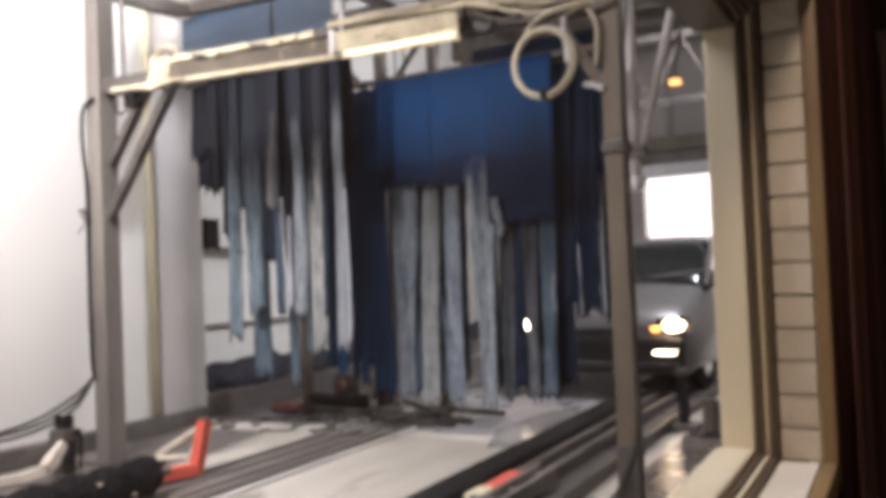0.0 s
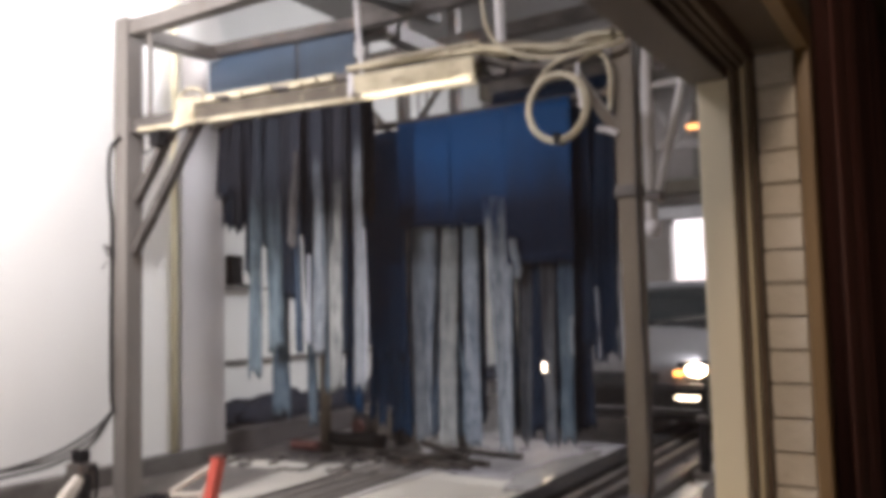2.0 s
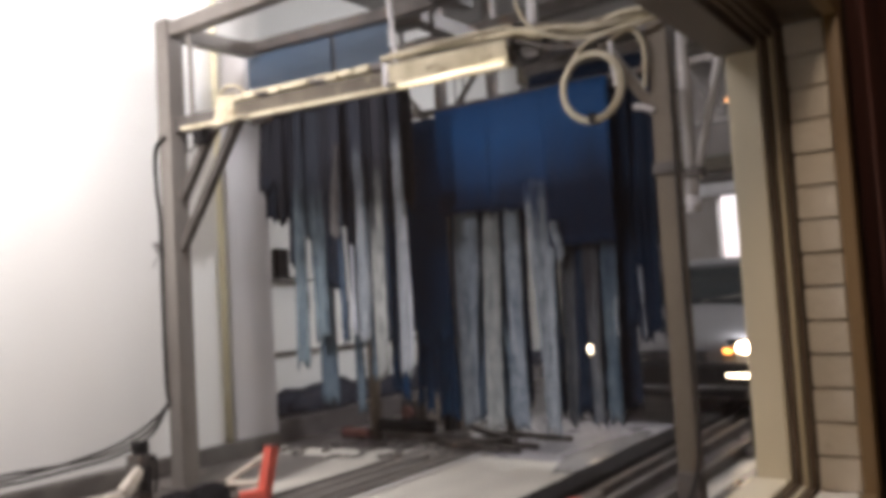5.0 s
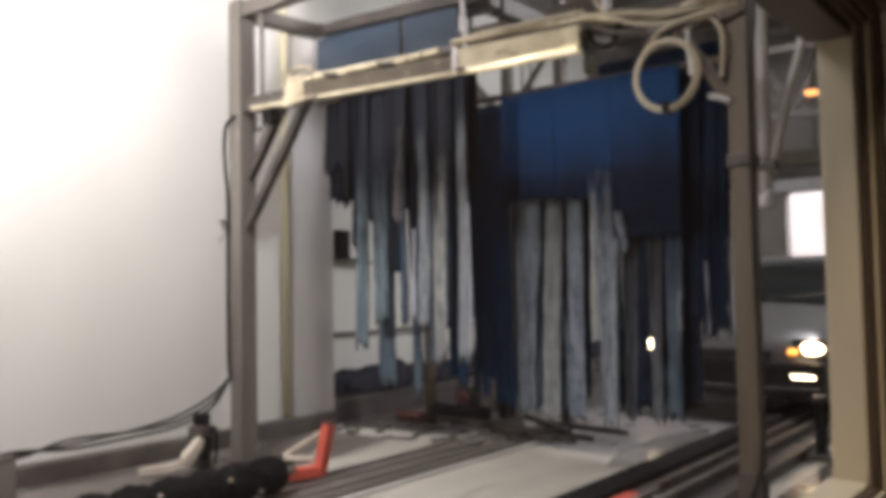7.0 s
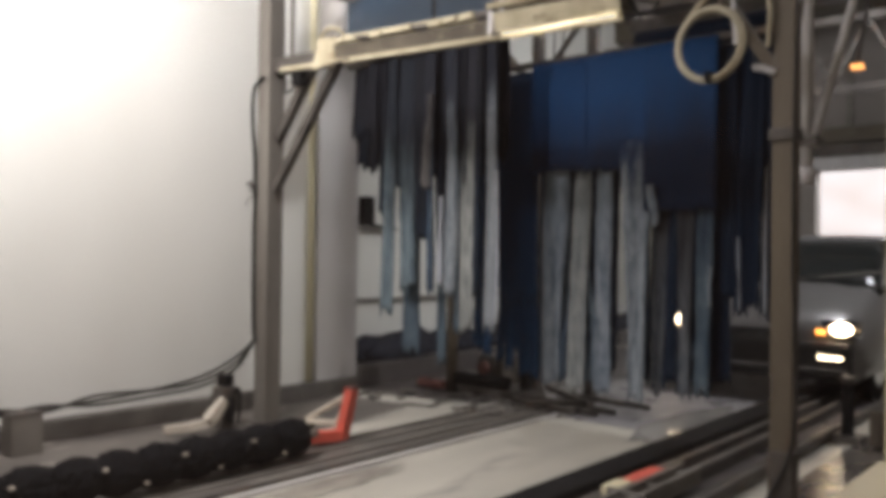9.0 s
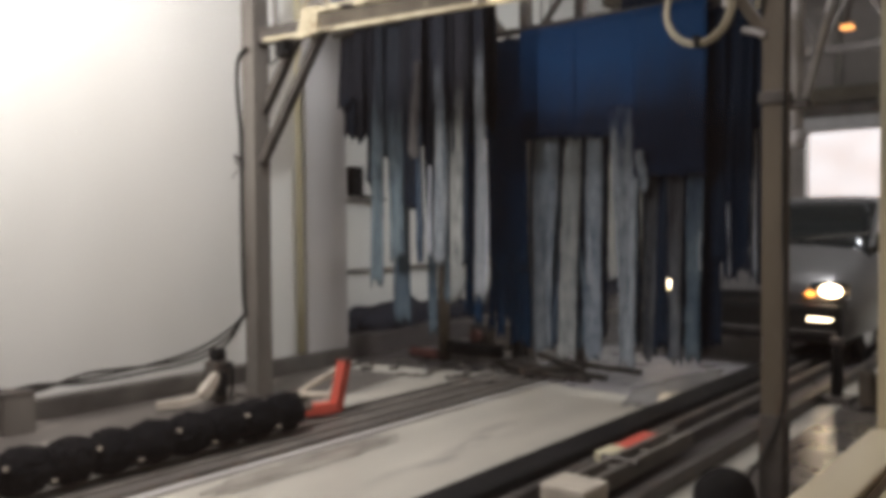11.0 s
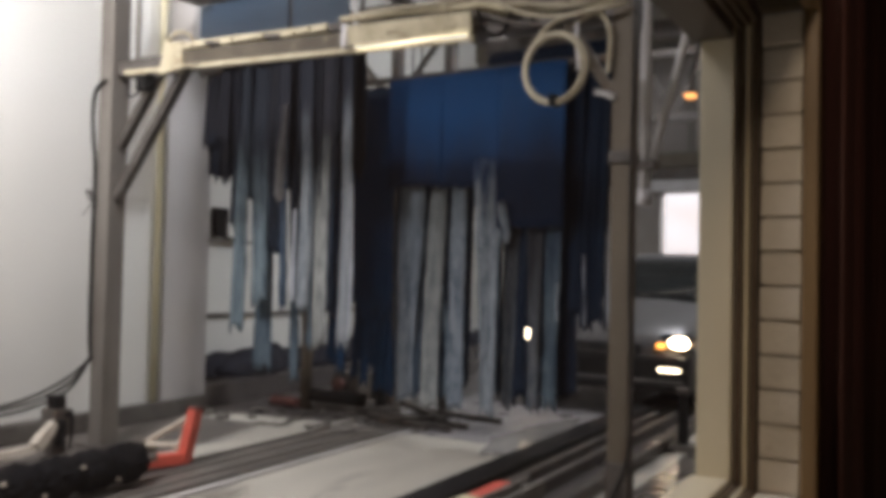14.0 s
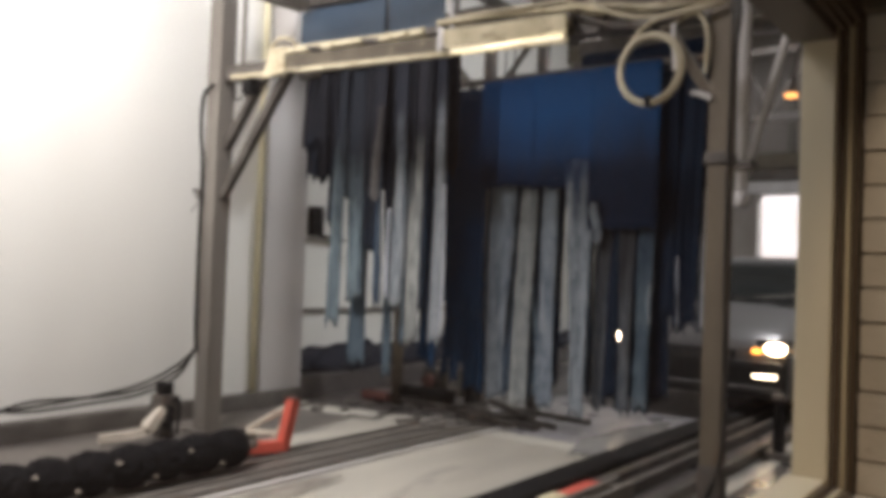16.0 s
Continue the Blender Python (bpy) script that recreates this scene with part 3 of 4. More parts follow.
for pts, r, mt, lab in (
    ([(-1.75, GY - 0.06, 2.72), (-1.45, GY - 0.07, 2.68), (-1.15, GY - 0.08, 2.66), (-0.9, GY - 0.06, 2.68)], 0.016, M_HOSE, "cream hose running along the gantry beam"),
    ([(-2.3, GY, 2.80), (-1.8, GY - 0.03, 2.75), (-1.3, GY - 0.05, 2.67), (-0.9, GY - 0.03, 2.69)], 0.014, M_CRUST, "limed hose running along the gantry beam"),
    ([(-1.72, GY - 0.05, 2.74), (-1.66, GY - 0.08, 2.60), (-1.55, GY - 0.09, 2.57), (-1.48, GY - 0.07, 2.72), (-1.38, GY - 0.08, 2.62)], 0.010, M_BLACK, "black looped cable under the gantry beam"),
    ([(-1.70, GY - 0.07, 2.70), (-1.60, GY - 0.1, 2.66), (-1.50, GY - 0.09, 2.62), (-1.30, GY - 0.08, 2.58), (-1.0, GY - 0.07, 2.60)], 0.012, M_DARKSTEEL, "dark looped cable under the gantry beam"),
    ([(-1.16, GY - 0.07, 2.56), (-1.03, GY - 0.09, 2.60), (-0.965, GY - 0.09, 2.5), (-0.975, GY - 0.08, 2.3)], 0.012, M_HOSE, "cream hose end hanging by the post"),
    ([(-2.55, GY - 0.1, 2.80), (-2.3, GY - 0.13, 2.79), (-2.0, GY - 0.12, 2.78), (-1.7, GY - 0.1, 2.78)], 0.012, M_HOSE, "cream cable lying on the light fitting"),
    ([(-4.5, GY - 0.1, 2.62), (-4.46, GY - 0.13, 2.50), (-4.36, GY - 0.13, 2.52), (-4.1, GY - 0.12, 2.62), (-3.8, GY - 0.1, 2.66)], 0.007, M_BLACK, "thin black wire under the beam"),
    ([(RX + 0.03, GY - 0.06, 2.8), (RX + 0.1, GY - 0.07, 2.6), (RX + 0.06, GY - 0.06, 2.2), (RX + 0.05, GY - 0.05, 1.3), (RX + 0.06, GY - 0.05, 0.5), (RX - 0.12, GY - 0.1, 0.05)], 0.0075, M_CABLE, "black cable down the rust-stained post"),
    ([(LX + 0.02, GY - 0.085, 2.66), (LX - 0.08, GY - 0.09, 2.60), (LX - 0.115, GY - 0.085, 2.45), (LX - 0.11, GY - 0.08, 2.25), (LX - 0.075, GY - 0.085, 2.0), (LX - 0.085, GY - 0.08, 1.4), (LX - 0.075, GY - 0.085, 0.8), (LX - 0.05, GY - 0.085, 0.62)], 0.014, M_BLACK, "black cable looped down the gantry post"),
):
    c = tagged(part("cable", tube(curve_pts(pts), r, 8), mt, smooth=True), lab, "cable", "gantry cables")
rnd = random.Random(15)
for k in range(11):
    x0, x1 = (-2.6 if k < 6 else -1.75), (-1.5 + 0.05 * k if k < 3 else -0.94)
    pts = []
    for i in range(8):
        x = x0 + (x1 - x0) * i / 7
        z = 2.745 + 0.012 * (k % 4) + (-0.085 * min(1.0, (x + 1.75) / 0.4) if x > -1.75 else -0.035 * (x + 1.75)) + rnd.uniform(-0.014, 0.014)
        pts.append((x, GY - 0.10 + 0.018 * (k % 6) + rnd.uniform(-0.012, 0.012), z))
    mt = (M_CRUST, M_HOSE, M_FACE, M_CRUST, M_DARKSTEEL)[k % 5]
    tagged(part("cable", tube(curve_pts(pts, 5), rnd.uniform(0.010, 0.019), 8), mt, smooth=True), "limed hose bundled along the gantry beam", "cable", "bundled hoses")
for k in range(3):
    o, e = 0.05 * k, (0.0, 0.035, -0.03)[k]
    pts = [(LX - 0.03, GY - 0.09, 0.66), (LX - 0.09 - 0.02 * k, GY - 0.2, 0.53 - 1.1 * o), (LX - 0.20 - 0.02 * k, GY - 0.42, 0.39 - 0.9 * o), (LX - 0.28, GY - 0.75, 0.315 - 0.4 * o + 0.3 * e), (LX - 0.33, GY - 1.2, 0.275 + e),
           (LX - 0.35, GY - 1.55, 0.262 - 0.6 * e), (LX - 0.36, GY - 1.9, 0.268 + 0.7 * e), (LX - 0.38, GY - 2.8, 0.25 + e)]
    tagged(part("cable", tube(curve_pts(pts), 0.011, 8), M_CABLE, smooth=True), "grey-black cable sagging along the white wall", "cable", "wall cables")

# ---------------------------------------------------------------- wall furniture
pipe = tagged(part("wall_pipe", tube([(WX + 0.035, 3.40, 0.12), (WX + 0.035, 3.40, ZC)], 0.029, 12), M_YELLOW, smooth=True), "yellowed vertical plastic pipe on the white wall", "pipe")
tagged(part("wall_sheet", box(WX + 0.003, WX + 0.05, 3.47, 3.97, 0.1, 3.2, 0.012), M_SHEET), "brushed sheet metal cladding at the wall's end", "panel")
mbox = thing("motor_box", "pale sheet metal motor box high on the wall", "motor box")
part("body", box(WX + 0.003, -5.08, 3.50, 3.86, 3.26, 3.68, 0.03), M_SHEET, mbox)
part("lid", box(WX + 0.006, -5.07, 3.49, 3.87, 3.683, 3.70, 0.006), M_STEEL, mbox)
part("bracket", box(WX + 0.003, -5.2, 3.6, 3.68, 3.12, 3.257), M_STEEL, mbox)
part("hose", tube(curve_pts([(-5.2, 3.52, 3.3), (-5.12, 3.42, 3.15), (-5.2, 3.36, 2.95), (-5.3, 3.36, 2.7)]), 0.018, 8), M_WHITEPIPE, mbox)

# ---------------------------------------------------------------- curtains
def curtain_strips(parent, rows, y, seed, sway=0.006, z1=3.0, depth=0.03, speed=1.0):
    """Strips given as (top left, top right, foot left, foot right, foot height, cloth)."""
    for k, (a, b, c, d, z0, mt) in enumerate(rows):
        wide = max(b - a, d - c)
        part("strip", strip_mesh(c, d, y + depth * math.sin(k * 2.4), z0, z1, seed + k, (a, b), sway=sway, cols=3 if wide < 0.07 else 5, rows=30, ragged=0.035 if wide < 0.07 else 0.05,
                                 pinched=0.12, wave=0.5, fray=0.0045, speed=speed), mt, parent, smooth=True)


c1 = thing("cloth_curtain", "hanging wash curtain of dark blue and bleached cloth strips", "wash curtain", "wash curtains")
CY = 3.45
part("header", box(-4.90, -3.92, CY - 0.065, CY - 0.05, 2.96, 3.50, 0.004), M_BLUEPANEL, c1, "blue plastic header sheet")
part("header", box(-3.885, -3.33, CY - 0.065, CY - 0.05, 2.96, 3.50, 0.004), M_BLUEPANEL, c1, "blue plastic header sheet")
part("seam", box(-3.93, -3.875, CY - 0.048, CY - 0.04, 2.96, 3.50), M_DARKSTEEL, c1)
part("bar", tube([(-5.0, CY + 0.06, 3.5), (-3.3, CY + 0.06, 3.5)], 0.03), M_DARKSTEEL, c1)
part("bar", tube([(-5.0, CY + 0.06, 2.97), (-3.3, CY + 0.06, 2.97)], 0.03), M_DARKSTEEL, c1)
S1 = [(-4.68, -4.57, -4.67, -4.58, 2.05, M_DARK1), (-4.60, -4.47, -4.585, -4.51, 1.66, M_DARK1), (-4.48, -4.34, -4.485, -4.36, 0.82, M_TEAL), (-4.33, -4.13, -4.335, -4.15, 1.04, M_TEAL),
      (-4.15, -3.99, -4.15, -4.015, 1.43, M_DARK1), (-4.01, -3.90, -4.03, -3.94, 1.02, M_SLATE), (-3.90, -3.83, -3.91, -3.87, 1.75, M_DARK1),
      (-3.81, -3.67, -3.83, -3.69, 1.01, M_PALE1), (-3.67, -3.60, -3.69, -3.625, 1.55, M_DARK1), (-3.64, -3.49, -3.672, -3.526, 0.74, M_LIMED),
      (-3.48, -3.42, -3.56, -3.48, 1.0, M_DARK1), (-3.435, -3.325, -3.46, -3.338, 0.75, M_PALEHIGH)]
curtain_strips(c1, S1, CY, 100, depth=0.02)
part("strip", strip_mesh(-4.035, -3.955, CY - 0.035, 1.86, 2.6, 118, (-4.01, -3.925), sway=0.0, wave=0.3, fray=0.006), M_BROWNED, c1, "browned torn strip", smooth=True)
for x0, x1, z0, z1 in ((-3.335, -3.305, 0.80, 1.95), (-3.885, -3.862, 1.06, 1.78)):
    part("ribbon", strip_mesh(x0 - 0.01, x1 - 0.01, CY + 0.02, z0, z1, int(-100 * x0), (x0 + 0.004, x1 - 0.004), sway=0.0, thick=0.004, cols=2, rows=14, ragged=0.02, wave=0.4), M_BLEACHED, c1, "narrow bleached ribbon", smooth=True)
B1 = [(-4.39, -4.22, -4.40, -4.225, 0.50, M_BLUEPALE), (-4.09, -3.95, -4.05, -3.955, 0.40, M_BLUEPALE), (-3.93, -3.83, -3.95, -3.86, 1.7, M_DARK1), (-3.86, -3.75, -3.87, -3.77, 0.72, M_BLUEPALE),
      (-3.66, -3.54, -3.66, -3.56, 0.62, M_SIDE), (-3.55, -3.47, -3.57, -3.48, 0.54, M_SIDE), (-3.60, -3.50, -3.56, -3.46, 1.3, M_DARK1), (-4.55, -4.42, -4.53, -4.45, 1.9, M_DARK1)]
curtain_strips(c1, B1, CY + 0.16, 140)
rnd = random.Random(31)
F1 = []
for k in range(34):
    x = -4.99 + k * 0.0475
    low = 2.09 + rnd.uniform(-0.03, 0.05) if k < 8 else rnd.uniform(1.85, 2.35) if k < 22 else rnd.uniform(1.9, 2.5)
    w = rnd.uniform(0.046, 0.062)
    F1.append((x, x + 0.056, x + rnd.uniform(-0.012, 0.012), x + w, low, M_DARK1))
F1[:8] = [(-4.93 + 0.047 * k, -4.87 + 0.047 * k, -4.90 + 0.042 * k, -4.845 + 0.042 * k, 2.075 + 0.02 * math.sin(3.0 * k), M_DARK1) for k in range(8)]
curtain_strips(c1, F1[:8], CY + 0.09, 152, sway=0.002)
curtain_strips(c1, F1[8:], CY + 0.09, 160, sway=0.012)
part("fringe", strip_mesh(-4.95, -3.36, CY + 0.065, 2.33, 3.0, 199, sway=0.0, cols=60, rows=8, ragged=0.09, pinched=0, wave=0), M_DARK1, c1, "dark cloth band", smooth=True)
part("back_sheet", strip_mesh(-4.94, -3.36, CY + 0.2, 2.12, 3.0, 198, sway=0.0, cols=44, rows=8, ragged=0.14, pinched=0, wave=0.3), M_DARK1, c1, "dark back cloth", smooth=True)

c2 = thing("cloth_curtain", "wide blue cloth wash curtain with soaped pale strips", "wash curtain", "wash curtains")
DY = 4.05
part("bar", tube([(-3.8, DY + 0.02, 2.87), (-1.45, DY + 0.02, 2.84)], 0.03), M_DARKSTEEL, c2)
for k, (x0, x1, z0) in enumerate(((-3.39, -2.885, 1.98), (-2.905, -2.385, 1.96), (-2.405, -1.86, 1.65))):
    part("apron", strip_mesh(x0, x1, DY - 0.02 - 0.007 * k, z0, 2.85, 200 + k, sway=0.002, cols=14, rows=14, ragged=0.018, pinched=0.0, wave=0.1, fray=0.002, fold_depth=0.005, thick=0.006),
         M_BLUEDEEP if k == 2 else M_BLUE, c2, "blue cloth apron", smooth=True)
for x in (-3.72, -1.5):
    part("hanger", tube([(x, DY + 0.02, 2.86), (x, DY + 0.02, ZC)], 0.022), M_DARKSTEEL, c2)
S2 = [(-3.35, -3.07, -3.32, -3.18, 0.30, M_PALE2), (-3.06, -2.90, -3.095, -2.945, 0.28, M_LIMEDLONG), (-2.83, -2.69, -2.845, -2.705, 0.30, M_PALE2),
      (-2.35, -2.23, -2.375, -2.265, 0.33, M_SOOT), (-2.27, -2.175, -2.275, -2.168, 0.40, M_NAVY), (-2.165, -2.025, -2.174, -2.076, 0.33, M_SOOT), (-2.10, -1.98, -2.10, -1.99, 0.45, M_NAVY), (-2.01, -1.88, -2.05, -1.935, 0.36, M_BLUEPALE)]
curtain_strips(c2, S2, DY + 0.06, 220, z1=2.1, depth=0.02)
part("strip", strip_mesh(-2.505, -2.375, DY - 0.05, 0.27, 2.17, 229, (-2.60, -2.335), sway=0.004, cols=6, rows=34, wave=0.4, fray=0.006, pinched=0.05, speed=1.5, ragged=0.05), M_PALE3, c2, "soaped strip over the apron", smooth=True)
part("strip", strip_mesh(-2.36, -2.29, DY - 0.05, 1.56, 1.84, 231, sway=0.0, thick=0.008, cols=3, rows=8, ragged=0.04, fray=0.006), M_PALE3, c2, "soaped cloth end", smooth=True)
# bluish tatters between the pale strips near the floor
rnd = random.Random(43)
for k in range(22):
    x = -3.36 + 0.062 * k + rnd.uniform(-0.02, 0.02)
    if -2.79 < x < -2.55 or -2.28 < x < -2.17:
        continue
    w = rnd.uniform(0.025, 0.06)
    top = rnd.uniform(0.75, 1.3)
    part("tatter", strip_mesh(x, x + w, DY + 0.11, 0.30 + rnd.uniform(0, 0.12), top, 500 + k, (x + 0.4 * w, x + 0.6 * w), sway=0.02, thick=0.006, cols=3, rows=12, ragged=0.05, fray=0.006),
         M_BLUEPALE if k % 3 else M_SLATE, c2, smooth=True)
part("tatter", strip_mesh(-2.23, -2.13, DY + 0.10, 0.34, 0.79, 530, (-2.21, -2.15), sway=0.0, thick=0.006, cols=4, rows=10, ragged=0.03, fray=0.005), M_SLATE, c2, smooth=True)
B2 = []
rnd = random.Random(41)
for k in range(13):
    x = -3.44 + 0.125 * k
    low = 0.34 + rnd.uniform(0, 0.12)
    if k == 6:
        low = 1.30
    if k in (9, 10):
        low = 1.12
    B2.append((x, x + 0.134, x, x + (0.09 if k == 5 else 0.132 if k < 12 else 0.11), low, M_BLUEPALE if k in (0, 2, 8) else M_NAVY))
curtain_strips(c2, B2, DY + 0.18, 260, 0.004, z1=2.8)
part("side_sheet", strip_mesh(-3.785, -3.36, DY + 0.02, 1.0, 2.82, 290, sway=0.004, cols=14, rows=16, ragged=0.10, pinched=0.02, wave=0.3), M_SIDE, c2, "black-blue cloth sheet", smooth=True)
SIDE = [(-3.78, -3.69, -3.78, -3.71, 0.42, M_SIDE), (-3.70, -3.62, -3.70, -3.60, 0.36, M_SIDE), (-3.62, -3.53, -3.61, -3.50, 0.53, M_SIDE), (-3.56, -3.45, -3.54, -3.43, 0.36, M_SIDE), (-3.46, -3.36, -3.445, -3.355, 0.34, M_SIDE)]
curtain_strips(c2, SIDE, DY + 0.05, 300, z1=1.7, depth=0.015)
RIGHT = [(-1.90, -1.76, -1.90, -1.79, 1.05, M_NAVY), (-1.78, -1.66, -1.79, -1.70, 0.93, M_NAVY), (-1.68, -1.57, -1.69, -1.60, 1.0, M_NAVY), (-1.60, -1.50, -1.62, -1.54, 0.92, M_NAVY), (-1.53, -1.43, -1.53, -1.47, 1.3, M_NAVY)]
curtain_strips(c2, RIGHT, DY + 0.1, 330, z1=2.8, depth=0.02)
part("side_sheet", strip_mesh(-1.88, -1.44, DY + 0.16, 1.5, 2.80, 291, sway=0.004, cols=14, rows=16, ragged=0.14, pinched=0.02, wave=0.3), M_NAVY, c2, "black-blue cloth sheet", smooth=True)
for x, z0, z1 in ((-1.725, 0.94, 1.46), (-1.545, 0.95, 1.93), (-1.92, 0.98, 1.25), (-2.795, 0.85, 1.65)):
    part("ribbon", strip_mesh(x - 0.009, x + 0.003, DY + 0.03, z0, z1, int(-100 * x), (x - 0.002, x + 0.003), sway=0.0, thick=0.004, cols=2, rows=14, ragged=0.02, wave=0.3), M_BLEACHED, c2, "narrow bleached ribbon", smooth=True)

# ---------------------------------------------------------------- second frame behind the curtains
g2 = thing("wash_gantry", "dark steel curtain frame behind the cloth", "gantry")
for x, y in ((-3.99, 5.0), (-3.40, 5.0)):
    part("post", tube([(x, y, 0), (x, y, ZC)], 0.045, square=True), M_DARKSTEEL, g2)
part("beam", tube([(-5.2, 5.0, 3.8), (-0.5, 5.0, 3.8)], 0.06, square=True), M_DARKSTEEL, g2)
part("beam", tube([(-2.7, 4.4, 3.12), (-0.5, 4.4, 3.06)], 0.05, square=True), M_DARKSTEEL, g2)
part("rail", tube([(-3.2, 3.74, 3.5), (-3.15, 6.5, 3.5)], 0.06, square=True), M_DARKSTEEL, g2)
part("drive_box", box(-3.42, -3.1, 3.5, 3.64, 3.42, 3.72, 0.02), M_DARKSTEEL, g2)
part("brace", tube([(-3.96, 5.0, 2.95), (-3.45, 5.0, 3.55)], 0.02, square=True), M_DARKSTEEL, g2)
part("brace", tube([(-4.02, 5.0, 2.9), (-4.5, 5.0, 3.45)], 0.022, square=True), M_STEEL, g2)
part("brace", tube([(-4.0, 5.0, 3.0), (-4.55, 5.0, 2.95)], 0.018, square=True), M_RUSTPOST, g2)
part("loop", tube([(-4.3 + 0.12 * math.cos(i * math.tau / 20), 4.94, 3.05 + 0.12 * math.sin(i * math.tau / 20)) for i in range(20)], 0.014, 6, closed=True), M_RUSTPOST, g2)
for x in (-3.82, -3.72):
    part("wire", tube([(x, 5.0, 2.6), (x, 5.0, 3.76)], 0.008, 6), M_DARKSTEEL, g2)

conduit = thing("conduit", "grey-white upright plastic conduit beside the gantry post", "conduit")
part("pipe", tube([(-1.03, 3.2, 1.74), (-1.03, 3.2, ZC)], 0.034, 12), M_WHITEPIPE, conduit, smooth=True)
for z in (1.72, 2.9):
    part("coupling", tube([(-1.03, 3.2, z), (-1.03, 3.2, z + 0.09)], 0.043, 12), M_WHITEPIPE, conduit, smooth=True)
slant = thing("conduit", "slanting white conduit under the roof", "conduit")
part("pipe", tube([(-1.0, 3.2, 1.93), (-0.70, 3.2, 3.05), (-0.55, 3.2, 3.7)], 0.024, 12), M_WHITEPIPE, slant, smooth=True)
part("clamp", box(-1.06, -0.96, 3.14, 3.26, 1.92, 1.97, 0.006), M_DARKSTEEL, slant)

roll = thing("curtain_roll", "dark rolled wash cloth above the blue curtain", "cloth roll")
part("roll", tube([(-2.62, 4.35, 2.96), (-1.5, 4.35, 2.96)], 0.10, 16), M_NAVY, roll, smooth=True)
part("rod", tube([(-2.75, 4.35, 2.96), (-1.4, 4.35, 2.96)], 0.025), M_DARKSTEEL, roll)

truss = thing("roof_truss", "dark steel truss under the wash bay roof", "truss")
for z in (3.15, 3.9):
    part("chord", tube([(-5.99, 8.0, z), (-0.05, 8.0, z)], 0.04, square=True), M_DARKSTEEL, truss)
for k in range(8):
    x = -5.8 + 0.72 * k
    part("web", tube([(x, 8.0, 3.2), (x + 0.36, 8.0, 3.86)], 0.02, square=True), M_DARKSTEEL, truss)
    part("web", tube([(x + 0.36, 8.0, 3.86), (x + 0.72, 8.0, 3.2)], 0.02, square=True), M_DARKSTEEL, truss)
for k, yy in enumerate((3.0, 10.2)):
    tagged(part("roof_beam", box(-6.0, -0.05, yy - 0.09, yy + 0.09, ZC - 0.3, ZC - 0.003, 0.012), M_FACE), "brown-grey steel roof beam under the ceiling", "beam", "roof beams")

# Orange reflection in the pane, built as a glowing box on an added bracket.
lamp = thing("pane_reflection", "small glowing orange dash standing in for a lamp reflected in the pane", "lamp")
part("lens", box(-0.884, -0.822, 3.47, 3.53, 2.376, 2.400, 0.006), M_GLINT, lamp)
part("bracket", tube([(-0.86, 3.5, 2.41), (-0.80, 3.5, 2.75), (-1.03, 3.24, 3.0)], 0.012), M_DARKSTEEL, lamp)

# ---------------------------------------------------------------- lane: rails, conveyor
rails = thing("guide_rails", "grimy steel guide rails set in the wash floor", "guide rails")
for k, x in enumerate((-3.29, -3.40, -3.56, -3.74, -3.90)):
    part("rail", box(x - 0.022, x + 0.022, -3.8, 4.45, 0.0, 0.018, 0.005), M_SHEET if k == 0 else M_STEEL if k in (2, 3) else M_DARKSTEEL, rails)
part("gutter", box(-3.88, -3.42, -3.8, 4.45, 0.0, 0.005), M_GRIME, rails, "wet dark gutter between the rails")
conv = thing("conveyor", "black rubber conveyor track with steel rails", "conveyor")
part("guard", box(-2.06, -1.85, -3.8, 9.5, 0.0, 0.12, 0.03), M_BLACK, conv, "black rubber guard")
part("trench", box(-1.83, -1.42, -3.8, 9.5, 0.0, 0.012), M_WETFLOOR, conv)
for x in (-1.78, -1.62, -1.36):
    part("rail", box(x - 0.03, x + 0.03, -3.8, 9.5, 0.012, 0.09, 0.01), M_DARKSTEEL, conv)

# ---------------------------------------------------------------- side brush with red guard
brush = thing("tyre_brush", "long black bristle roller brush lying beside the lane", "brush")
A, B = Vector((-3.74, -0.75, 0.145)), Vector((-3.71, 1.96, 0.145))
D = (B - A)
part("shaft", tube([A - D * 0.1, B + D.normalized() * 0.1], 0.03), M_STEEL, brush)
rnd = random.Random(9)
for k in range(12):
    t0, t1 = k / 12 + 0.001, (k + 1) / 12 - 0.001
    bm = bmesh.new()
    rings = []
    for j in range(11):
        q = A + D * (t0 + (t1 - t0) * j / 10)
        base = 0.085 + 0.038 * math.sin(math.pi * j / 10) ** 0.5
        rings.append([bm.verts.new((q.x + (base * rnd.uniform(0.86, 1.06)) * math.cos(a), q.y + rnd.uniform(-0.008, 0.008), q.z + (base * rnd.uniform(0.86, 1.06)) * math.sin(a)))
                      for a in [i * math.tau / 36 for i in range(36)]])
    for q, s in zip(rings, rings[1:]):
        for i in range(36):
            bm.faces.new((q[i], q[(i + 1) % 36], s[(i + 1) % 36], s[i]))
    bm.faces.new(rings[0])
    bm.faces.new(list(reversed(rings[-1])))
    part("bristle_pack", bm, M_BRISTLE, brush)
    p = A + D * (k / 12)
    part("clip", box(-0.010, 0.010, -0.013, 0.013, -0.008, 0.008, 0.003, pose(p.x + 0.095, p.y, p.z + 0.055 * (-1) ** k, 0, 0, -20)), M_CREAM, brush)

